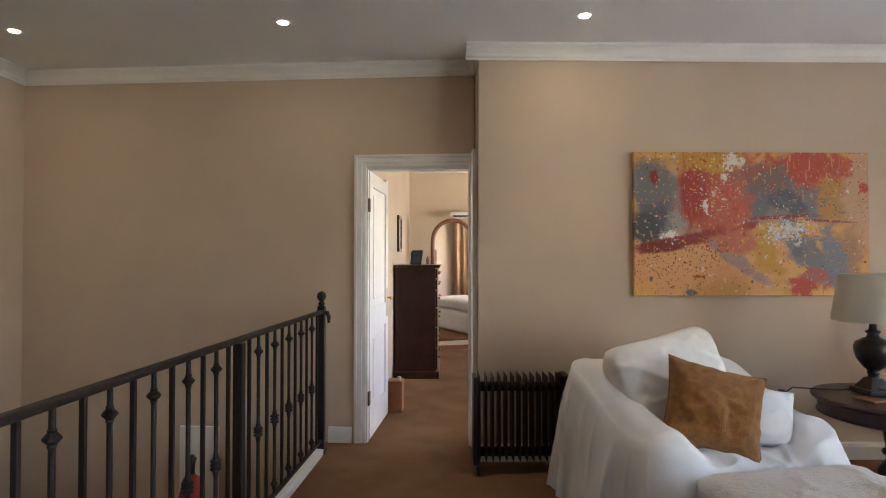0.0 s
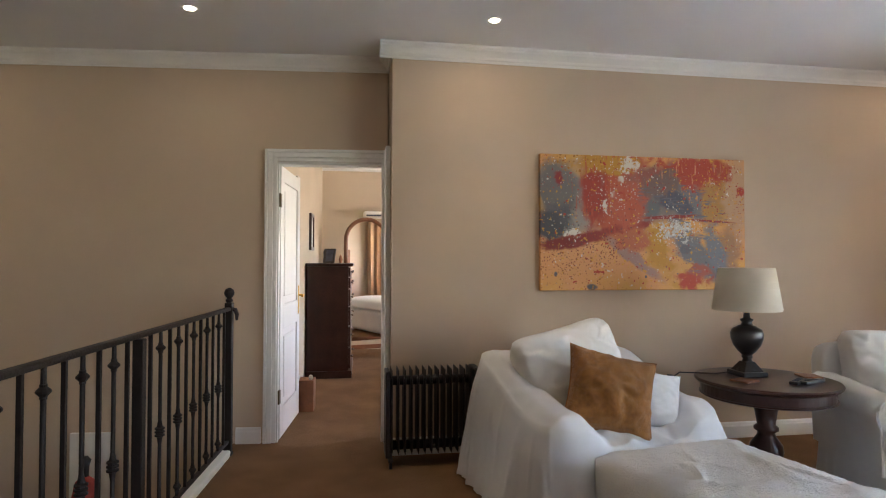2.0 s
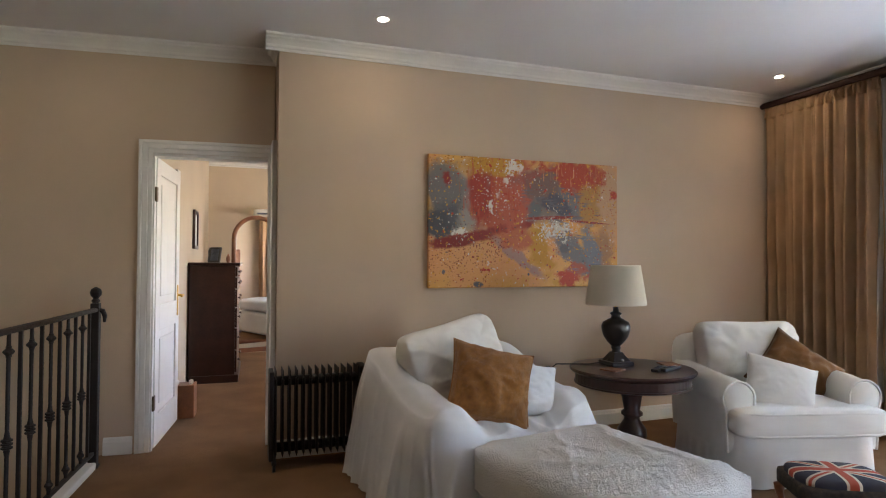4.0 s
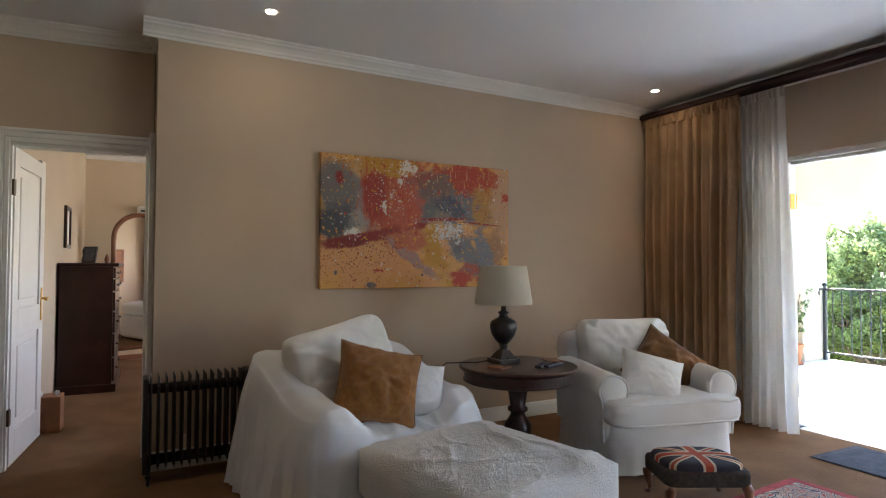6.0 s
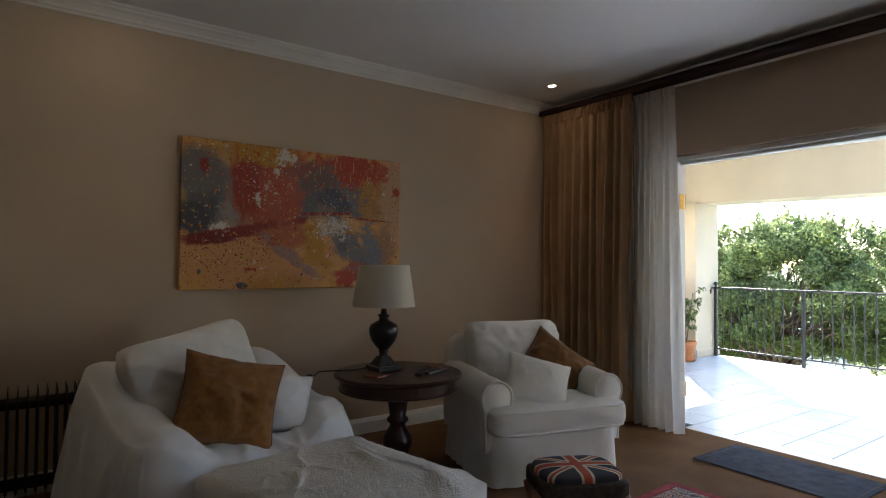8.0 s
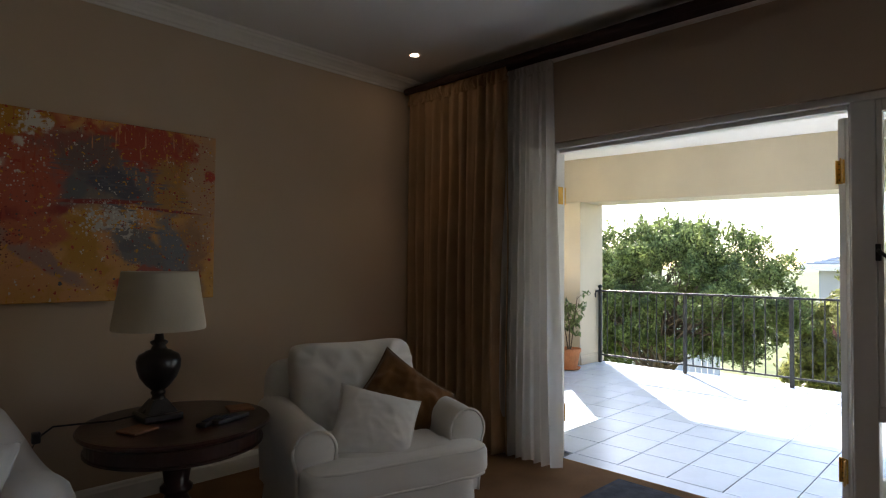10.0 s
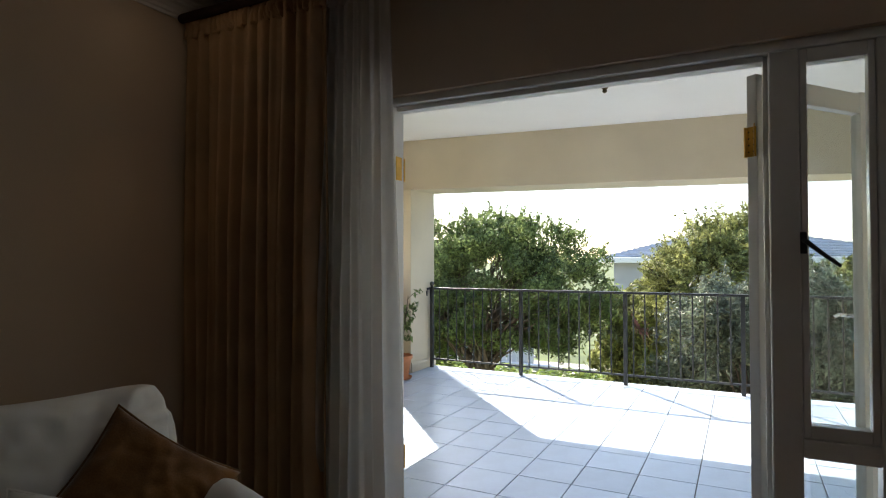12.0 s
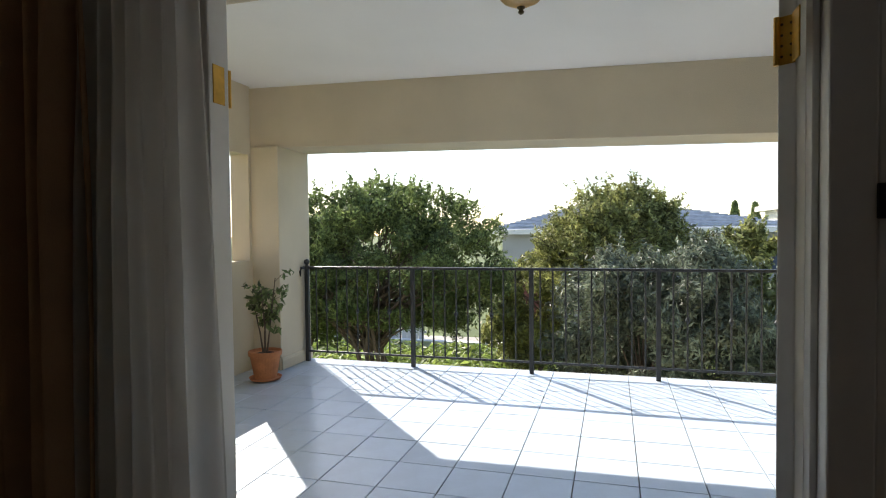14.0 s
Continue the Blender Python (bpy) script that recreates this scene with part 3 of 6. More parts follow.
def curtains():
    pole = thing("curtain_rail", (EAST - 0.22, 3.79, 2.70), "dark brown wooden curtain pole along the window wall", "curtain rail")
    bm = tube(bmesh.new(), [(0, 0, 0), (0, -5.0, 0)], 0.026, 28)
    matt = mat("matt dark stained wood", (0.035, 0.016, 0.012), 0.7, scale=6, vary=0.3, bump=0.1, spec=0.2)
    part("pole", bm, matt, pole)
    part("batten", boxed(0.024, 0.12, -5.0, 0, -0.02, 0.008, bevel=0.004), matt, pole)
    c = thing("curtain", (0, 0, 0), "gold brown pleated curtain drawn aside", "curtain")
    cloth = part("cloth", hanging(bmesh.new(), 3.77, 2.78, EAST - 0.19, 2.67, 0.02, 11, 0.045, 1.0), M["curtain"], c, smooth=True)
    head = part("heading", hanging(bmesh.new(), 3.77, 2.78, EAST - 0.20, 2.685, 2.58, 24, 0.022, 4.0, rows=6), M["curtain"], c, "gathered curtain heading", smooth=True)
    for ob in (cloth, head):
        md = ob.modifiers.new("thick", "SOLIDIFY")
        md.thickness = 0.004
    s = thing("sheer_curtain", (0, 0, 0), "white sheer curtain drawn beside the terrace doors", "curtain")
    part("cloth", hanging(bmesh.new(), 2.80, 2.44, EAST - 0.14, 2.655, 0.015, 7, 0.030, 7.0, flare=-0.13, n=150), M["sheer"], s, smooth=True)
    part("heading", hanging(bmesh.new(), 2.80, 2.44, EAST - 0.145, 2.665, 2.59, 12, 0.015, 8.0, n=130, rows=5), M["sheer"], s, smooth=True)


curtains()


# ---------------------------------------------------------------- terrace
def terrace():
    slab = structure("floor_terrace", boxed(4.42, 8.55, -1.5, 5.0, -0.35, -0.026), M["grout"], "terrace floor with dark joints between white tiles", "floor")
    ext = M["ext_wall"]
    bm = bmesh.new()
    box(bm, 4.70, 7.84, 4.72, 4.92, 0, 1.06)
    box(bm, 4.70, 7.88, 4.72, 4.92, 2.09, 2.75)
    box(bm, 4.70, 5.2, 4.72, 4.92, 1.06, 2.09)
    box(bm, 7.84, 7.88, 4.72, 4.92, 0, 2.09)
    structure("wall_terrace_side", bm, ext, "cream plastered terrace side wall with an opening", "wall")
    structure("pillar_north", boxed(7.88, 8.47, 4.42, 4.92, -0.3, 2.165, bevel=0.01), ext, "cream plastered terrace pillar", "pillar")
    structure("pillar_south", boxed(7.88, 8.47, -0.78, -0.18, -0.3, 2.08, bevel=0.01), ext, "cream plastered terrace pillar", "pillar")
    fall = Matrix.Identity(4)
    fall[2][1], fall[2][3] = 0.024, -0.024 * 4.92
    structure("beam_terrace", boxed(7.95, 8.47, -1.5, 4.92, 2.168, 2.758, bevel=0.008, m=fall), ext, "cream plastered beam over the terrace edge", "beam")
    structure("wall_terrace_south", boxed(4.70, 8.47, -1.5, -1.3, 0, 2.75), ext, "cream plastered terrace wall", "wall")
    structure("ceiling_terrace", boxed(4.70, 8.47, -1.5, 4.92, 2.756, 2.95, m=fall), M["ceiling"], "white terrace ceiling", "ceiling")
    structure("wall_facade", boxed(4.702, 4.74, 2.765, 4.72, 0, 2.75), ext, "cream plastered house wall", "wall")
    structure("wall_facade_top", boxed(4.702, 4.74, 0.44, 2.765, 2.145, 2.75), ext, "cream plastered wall over the doors", "wall")
    structure("wall_facade_south", boxed(4.702, 4.74, -0.4, 0.44, 0, 2.75), ext, "cream plastered house wall", "wall")
    bm = bmesh.new()
    sweep(bm, SKIRT, (7.88, 4.42, 0), (8.47, 4.42, 0), (0, -1, 0))
    sweep(bm, SKIRT, (7.88, 4.42, 0), (7.88, 4.72, 0), (-1, 0, 0))
    sweep(bm, SKIRT, (7.88, -0.18, 0), (8.47, -0.18, 0), (0, 1, 0))
    structure("baseboard_terrace", bm, ext, "low plinth round the terrace pillars", "skirting")
    # railing
    r = thing("terrace_railing", (8.33, 0, 0), "dark iron terrace railing", "railing")
    part("handrail", boxed(-0.02, 0.02, -0.18, 4.42, 0.955, 0.98, bevel=0.005), M["rail_iron"], r)
    part("bottom_rail", boxed(-0.01, 0.01, -0.15, 4.39, 0.09, 0.11, bevel=0.003), M["rail_iron"], r)
    for y in (4.38, 3.22, 2.056, 0.946, -0.13):
        bm = boxed(-0.02, 0.02, y - 0.02, y + 0.02, -0.01, 0.96, bevel=0.004)
        if y in (4.38, -0.13):
            lathe([(0.016, 0.96), (0.022, 0.98), (0.014, 0.995), (0.026, 1.01), (0.03, 1.027), (0.024, 1.045), (0.005, 1.055)], 14, bm, Matrix.Translation((0, y, 0)))
        part("post", bm, M["rail_iron"], r)
    part("wall_hook", tube(bmesh.new(), [(-0.02, 4.40, 0.965), (-0.06, 4.41, 0.965), (-0.08, 4.41, 0.93), (-0.075, 4.41, 0.88)], [0.014, 0.014, 0.012, 0.007]), M["rail_iron"], r, "small scrolled iron end")
    y, k = 4.274, 0
    while y > -0.05:
        if min(abs(y - p) for p in (3.22, 2.056, 0.946)) > 0.05:
            prof = [(0.0080, 0.1), (0.0080, 0.5), (0.020, 0.525), (0.020, 0.535), (0.0080, 0.56), (0.0080, 0.96)] if k % 3 == 1 else [(0.0080, 0.1), (0.0080, 0.96)]
            part("baluster", lathe(prof, 8, None, Matrix.Translation((0, y, 0))), M["rail_iron"], r)
        y -= 0.115
        k += 1
    # tiles
    px, py = 0.343, 0.331
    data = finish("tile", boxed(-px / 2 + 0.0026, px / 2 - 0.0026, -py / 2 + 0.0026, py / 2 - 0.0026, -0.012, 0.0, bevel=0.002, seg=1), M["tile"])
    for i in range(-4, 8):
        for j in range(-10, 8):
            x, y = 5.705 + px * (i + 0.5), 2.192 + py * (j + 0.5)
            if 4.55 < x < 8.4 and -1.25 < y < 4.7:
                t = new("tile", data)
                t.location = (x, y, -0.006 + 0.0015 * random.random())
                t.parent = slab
    # ceiling lamp
    lamp = thing("ceiling_lamp", (6.15, 1.81, 2.683), "small glass bowl ceiling lamp with a metal finial", "ceiling lamp")
    part("mount", lathe([(0.05, -0.02), (0.06, -0.015), (0.06, 0.0)], 20), M["brass"], lamp)
    amber = mat("amber glass", (0.75, 0.55, 0.28), 0.25, scale=8, vary=0.1, bump=0.02, trans=0.5)
    part("bowl", lathe([(0.012, -0.136), (0.06, -0.12), (0.10, -0.10), (0.125, -0.07), (0.13, -0.05), (0.12, -0.042)], 28), amber, lamp, "amber glass bowl", smooth=True)
    part("stem", lathe([(0.01, -0.08), (0.01, 0.0)], 10), M["brass"], lamp)
    part("finial", lathe([(0.004, -0.175), (0.014, -0.168), (0.018, -0.16), (0.01, -0.15), (0.02, -0.142), (0.024, -0.136), (0.012, -0.13)], 16), M["dark_brass"], lamp, "dark metal finial", smooth=True)


terrace()


# ---------------------------------------------------------------- painting
def painting():
    p = thing("painting", (1.831, NORTH - 0.001, 1.585), "large abstract canvas in red, ochre and grey hung on the wall", "painting")
    m = bpy.data.materials.new("abstract paint")
    m.use_nodes = True
    nt = m.node_tree
    b = nt.nodes["Principled BSDF"]
    b.inputs["Roughness"].default_value = 0.55
    tc = nt.nodes.new("ShaderNodeTexCoord")

    def noise_tex(scale, detail, offset, stretch=(1, 1, 1), distortion=0.0, rot=0.0):
        mp = nt.nodes.new("ShaderNodeMapping")
        mp.inputs["Location"].default_value = offset
        mp.inputs["Scale"].default_value = stretch
        mp.inputs["Rotation"].default_value = (0, rot, 0)
        nt.links.new(tc.outputs["Object"], mp.inputs["Vector"])
        n = nt.nodes.new("ShaderNodeTexNoise")
        n.inputs["Scale"].default_value = scale
        n.inputs["Detail"].default_value = detail
        n.inputs["Distortion"].default_value = distortion
        nt.links.new(mp.outputs[0], n.inputs["Vector"])
        return n.outputs["Fac"]

    def smooth(value, lo, hi):
        r = nt.nodes.new("ShaderNodeMapRange")
        r.interpolation_type = "SMOOTHSTEP"
        r.inputs["From Min"].default_value, r.inputs["From Max"].default_value = lo, hi
        nt.links.new(value, r.inputs["Value"])
        return r.outputs[0]

    def calc(op, a, bb):
        n = nt.nodes.new("ShaderNodeMath")
        n.operation = op
        for k, v in enumerate((a, bb)):
            if isinstance(v, (int, float)):
                n.inputs[k].default_value = v
            else:
                nt.links.new(v, n.inputs[k])
        return n.outputs[0]

    def over(base, color, fac):
        mx = nt.nodes.new("ShaderNodeMix")
        mx.data_type = "RGBA"
        nt.links.new(fac, mx.inputs["Factor"])
        if isinstance(base, tuple):
            mx.inputs["A"].default_value = (*base, 1)
        else:
            nt.links.new(base, mx.inputs["A"])
        mx.inputs["B"].default_value = (*color, 1)
        return mx.outputs["Result"]

    def blob(cx, cz, rx, rz, turn=0.0, rag=0.5, seed=0.0, scale=6.0):
        """A soft ragged patch round (cx, cz)."""
        sep = nt.nodes.new("ShaderNodeSeparateXYZ")
        nt.links.new(tc.outputs["Object"], sep.inputs[0])
        dx, dz = calc("SUBTRACT", sep.outputs["X"], cx), calc("SUBTRACT", sep.outputs["Z"], cz)
        c, s = math.cos(turn), math.sin(turn)
        u = calc("ADD", calc("MULTIPLY", dx, c / rx), calc("MULTIPLY", dz, s / rx))
        v = calc("ADD", calc("MULTIPLY", dx, -s / rz), calc("MULTIPLY", dz, c / rz))
        d = calc("SQRT", calc("ADD", calc("MULTIPLY", u, u), calc("MULTIPLY", v, v)), 0.0)
        n = noise_tex(scale, 9, (seed, seed, 0), distortion=0.8)
        return smooth(calc("ADD", d, calc("MULTIPLY", calc("SUBTRACT", n, 0.5), rag * 3.8)), 1.34, 0.72)

    base = over((0.64, 0.34, 0.07), (0.64, 0.30, 0.11), smooth(noise_tex(2.2, 5, (3, 0, 0)), 0.4, 0.6))
    base = over(base, (0.55, 0.28, 0.04), smooth(noise_tex(5.0, 9, (1, 4, 0), distortion=1.0), 0.58, 0.72))
    grey, slate, red, rust, salmon, pale, ochre = (0.20, 0.175, 0.165), (0.11, 0.11, 0.125), (0.40, 0.032, 0.012), (0.24, 0.014, 0.008), (0.54, 0.10, 0.035), (0.66, 0.61, 0.55), (0.60, 0.29, 0.02)
    # centre x and z, half sizes, turn, colour, raggedness, grain
    layers = (
        (-0.20, 0.22, 0.20, 0.27, 0.0, salmon, 0.5, 6), (-0.58, 0.16, 0.13, 0.22, 0.1, (0.36, 0.31, 0.28), 0.5, 5),
        (-0.68, 0.26, 0.12, 0.15, 0.1, grey, 0.5, 5), (-0.68, 0.0, 0.12, 0.11, 0.0, slate, 0.6, 6),
        (-0.39, 0.25, 0.085, 0.23, 0.0, red, 0.25, 9), (-0.30, 0.43, 0.20, 0.06, 0.0, ochre, 0.6, 9),
        (0.42, 0.30, 0.24, 0.15, 0.0, (0.44, 0.09, 0.04), 0.5, 7), (0.50, 0.22, 0.20, 0.14, 0.3, salmon, 0.6, 6),
        (0.10, 0.22, 0.24, 0.17, 0.2, (0.27, 0.20, 0.175), 0.6, 6), (0.04, 0.33, 0.13, 0.05, 0.1, (0.32, 0.10, 0.07), 0.6, 9),
        (0.0, 0.12, 0.10, 0.09, 0.0, (0.15, 0.15, 0.165), 0.6, 7), (0.37, 0.15, 0.18, 0.09, -0.5, (0.19, 0.18, 0.20), 0.5, 6),
        (0.54, 0.17, 0.11, 0.13, 0.0, (0.50, 0.25, 0.055), 0.7, 8), (0.73, 0.20, 0.08, 0.26, 0.0, (0.60, 0.36, 0.20), 0.5, 6),
        (0.62, -0.24, 0.12, 0.17, -0.3, (0.42, 0.22, 0.10), 0.6, 6), (0.40, -0.20, 0.26, 0.075, -0.75, (0.20, 0.185, 0.20), 0.5, 7),
        (0.56, -0.22, 0.055, 0.15, 0.35, (0.21, 0.215, 0.25), 0.5, 8), (0.41, -0.36, 0.13, 0.07, 0.2, (0.46, 0.11, 0.065), 0.9, 8),
        (-0.10, -0.25, 0.22, 0.035, -0.62, (0.43, 0.25, 0.20), 0.5, 7), (0.10, -0.19, 0.08, 0.13, 0.25, ochre, 0.7, 9),
        (-0.53, -0.125, 0.27, 0.040, 0.18, rust, 0.45, 10), (-0.14, -0.03, 0.19, 0.035, 0.18, rust, 0.4, 12),
        (0.19, 0.048, 0.24, 0.012, 0.06, rust, 0.25, 14), (0.50, 0.022, 0.20, 0.008, -0.05, rust, 0.3, 20),
        (0.25, -0.05, 0.14, 0.085, 0.1, (0.52, 0.49, 0.46), 1.6, 30), (-0.18, 0.31, 0.035, 0.04, 0.0, pale, 0.9, 20),
        (-0.24, 0.20, 0.04, 0.03, 0.0, pale, 0.9, 22), (-0.31, 0.11, 0.025, 0.09, 0.0, pale, 1.2, 26),
        (-0.56, -0.07, 0.09, 0.04, 0.0, pale, 1.2, 24), (-0.13, 0.42, 0.09, 0.07, 0.0, pale, 1.3, 22),
        (0.525, 0.395, 0.022, 0.028, 0.0, slate, 0.3, 20), (-0.683, -0.367, 0.012, 0.016, 0.0, slate, 0.3, 20),
        (-0.415, -0.46, 0.035, 0.02, 0.0, slate, 0.4, 20), (0.31, -0.19, 0.045, 0.03, 0.0, slate, 0.6, 16),
        (0.765, 0.235, 0.028, 0.035, 0.0, red, 0.6, 16), (-0.66, 0.32, 0.03, 0.05, 0.0, rust, 0.6, 16),
    )
    for k, (cx, cz, rx, rz, turn, col, rag, grain) in enumerate(layers):
        if k < 20:
            rx, rz, col = rx * 1.18, rz * 1.18, tuple(0.8 * c for c in col)
        if rag > 0.85:
            rx, rz = rx * 0.62, rz * 0.62
        base = over(base, col, blob(cx, cz, rx, rz, turn, rag, seed=k * 3.7, scale=grain))
    def spatter(scale, radius, keep, offset, where):
        """Round flecks of paint: one cell in a few holds a dot, thicker where the patch lies."""
        mp = nt.nodes.new("ShaderNodeMapping")
        mp.inputs["Location"].default_value = offset
        nt.links.new(tc.outputs["Object"], mp.inputs["Vector"])
        vo = nt.nodes.new("ShaderNodeTexVoronoi")
        vo.inputs["Scale"].default_value = scale
        nt.links.new(mp.outputs[0], vo.inputs["Vector"])
        sp = nt.nodes.new("ShaderNodeSeparateColor")
        nt.links.new(vo.outputs["Color"], sp.inputs[0])
        size = calc("MULTIPLY", calc("SUBTRACT", sp.outputs["Red"], 1 - keep), radius / keep)
        return calc("MULTIPLY", smooth(calc("SUBTRACT", size, vo.outputs["Distance"]), 0.0, 0.05), where)

    for cx, cz, rx, rz, turn, col, rag, seed in (
            (0.36, 0.38, 0.22, 0.10, 0.0, (0.40, 0.045, 0.015), 0.9, 81.0), (-0.13, 0.12, 0.14, 0.16, 0.0, (0.46, 0.09, 0.04), 0.5, 83.0),
            (-0.70, -0.03, 0.10, 0.10, 0.0, (0.06, 0.06, 0.07), 0.6, 85.0), (0.22, 0.16, 0.16, 0.07, -0.35, (0.07, 0.07, 0.10), 0.6, 87.0),
            (0.12, 0.30, 0.14, 0.08, 0.3, (0.17, 0.10, 0.085), 0.7, 89.0), (-0.10, -0.13, 0.14, 0.08, 0.1, (0.46, 0.12, 0.045), 0.6, 91.0),
            (0.36, -0.42, 0.11, 0.05, 0.1, (0.42, 0.04, 0.012), 1.0, 93.0), (-0.60, -0.15, 0.17, 0.035, 0.1, (0.20, 0.012, 0.006), 0.7, 95.0)):
        base = over(base, col, blob(cx, cz, rx, rz, turn, rag, seed, 8.0))
    for scale, radius, keep, offset, patch, col in (
            (62, 0.5, 0.45, (1, 2, 3), (-0.52, -0.27, 0.32, 0.22, 0.0, 0.4, 41.0, 5.0), (0.30, 0.10, 0.015)),
            (85, 0.5, 0.5, (4, 2, 3), (-0.50, -0.20, 0.34, 0.16, 0.1, 0.4, 43.0, 5.0), (0.17, 0.012, 0.006)),
            (48, 0.55, 0.6, (7, 1, 3), (-0.55, 0.42, 0.26, 0.07, 0.0, 0.5, 47.0, 6.0), (0.36, 0.15, 0.01)),
            (75, 0.5, 0.4, (2, 8, 3), (-0.22, 0.28, 0.20, 0.24, 0.0, 0.5, 51.0, 6.0), (0.66, 0.61, 0.55)),
            (70, 0.6, 0.8, (3, 5, 1), (0.23, -0.05, 0.17, 0.10, 0.1, 0.5, 53.0, 7.0), (0.66, 0.64, 0.60)),
            (60, 0.5, 0.4, (9, 5, 1), (0.50, 0.10, 0.28, 0.32, 0.1, 0.5, 57.0, 7.0), (0.50, 0.20, 0.015)),
            (70, 0.5, 0.35, (6, 6, 1), (0.62, 0.28, 0.20, 0.22, 0.1, 0.5, 59.0, 7.0), (0.30, 0.02, 0.008)),
            (80, 0.5, 0.25, (8, 3, 5), (-0.45, -0.02, 0.40, 0.22, 0.1, 0.4, 61.0, 5.0), (0.05, 0.045, 0.05)),
            (44, 0.45, 0.12, (5, 3, 8), (0.30, -0.30, 0.34, 0.16, 0.1, 0.4, 63.0, 5.0), (0.07, 0.08, 0.11))):
        base = over(base, col, spatter(scale, radius, keep, offset, blob(*patch[:5], rag=patch[5], seed=patch[6], scale=patch[7])))
    # dry-brush drag marks, down and along the diagonal
    for stretch, rot, lo, col, patch in (
            ((9, 1, 1.2), 0.0, 0.58, (0.44, 0.06, 0.02), (-0.30, 0.22, 0.24, 0.26, 0.0, 0.4, 71.0, 5.0)),
            ((9, 1, 1.2), 0.0, 0.60, (0.62, 0.26, 0.12), (0.40, 0.34, 0.32, 0.14, 0.0, 0.4, 73.0, 5.0)),
            ((1.5, 1, 9), 0.75, 0.57, (0.12, 0.12, 0.15), (0.30, 0.14, 0.30, 0.14, -0.3, 0.4, 75.0, 5.0)),
            ((1.5, 1, 9), 0.9, 0.57, (0.15, 0.16, 0.20), (0.45, -0.20, 0.24, 0.16, -0.6, 0.4, 77.0, 5.0))):
        streak = smooth(noise_tex(6, 6, (rot, 3, 1), stretch, 0.3, rot), lo, lo + 0.08)
        base = over(base, col, calc("MULTIPLY", streak, blob(*patch[:5], rag=patch[5], seed=patch[6], scale=patch[7])))
    for scale, offset, lo, col in ((34, (7, 2, 0), 0.69, pale), (30, (2, 9, 0), 0.67, red), (60, (12, 3, 0), 0.68, rust), (38, (9, 1, 4), 0.66, ochre), (70, (3, 14, 2), 0.69, pale)):
        base = over(base, col, smooth(noise_tex(scale, 3, offset), lo, lo + 0.02))
    nt.links.new(base, b.inputs["Base Color"])
    bp = nt.nodes.new("ShaderNodeBump")
    bp.inputs["Strength"].default_value = 0.35
    bp.inputs["Distance"].default_value = 0.004
    nt.links.new(noise_tex(45, 8, (0, 0, 0)), bp.inputs["Height"])
    nt.links.new(bp.outputs[0], b.inputs["Normal"])
    part("canvas", boxed(-0.796, 0.796, -0.042, -0.006, -0.483, 0.483, bevel=0.005), m, p)
    part("stretcher", boxed(-0.78, 0.78, -0.006, 0.0, -0.46, 0.46), M["block_wood"], p)


painting()


# ---------------------------------------------------------------- radiator
def radiator():
    r = thing("oil_radiator", (0.255, 3.63, 0), "dark brown oil-filled fin radiator on castors", "radiator")
    n, w = 13, 0.60
    fin = bmesh.new()
    box(fin, -0.007, 0.007, -0.075, 0.075, 0.09, 0.56, bevel=0.006)
    box(fin, -0.0025, 0.0025, -0.085, 0.085, 0.08, 0.615, bevel=0.002)
    data = finish("fin", fin, M["radiator"])
    for k in range(n):
        f = new("fin", data)
        f.parent = r
        f.location = (-w / 2 + 0.03 + (w - 0.09) * k / (n - 1), 0, 0)
    part("end_cap", boxed(w / 2 - 0.045, w / 2 + 0.005, -0.09, 0.09, 0.06, 0.615, bevel=0.012), M["radiator"], r)
    part("end_cap", boxed(-w / 2 - 0.01, -w / 2 + 0.018, -0.085, 0.085, 0.06, 0.605, bevel=0.006), M["radiator"], r)
    part("header", tube(bmesh.new(), [(-w / 2, 0, 0.535), (w / 2, 0, 0.535)], 0.03, 14), M["radiator"], r, smooth=True)
    part("header", tube(bmesh.new(), [(-w / 2, 0, 0.12), (w / 2, 0, 0.12)], 0.03, 14), M["radiator"], r, smooth=True)
    for x in (-w / 2 + 0.02, w / 2 - 0.05):
        part("foot", boxed(x - 0.015, x + 0.015, -0.12, 0.12, 0.045, 0.062, bevel=0.004), M["radiator"], r)
        for y in (-0.1, 0.1):
            part("castor", lathe([(0.012, -0.01), (0.022, -0.008), (0.022, 0.008), (0.012, 0.01)], 14, None, Matrix.Translation((x, y, 0.0225)) @ pose(0, 0, 0, 0, 90, 0)), M["plastic"], r)


radiator()


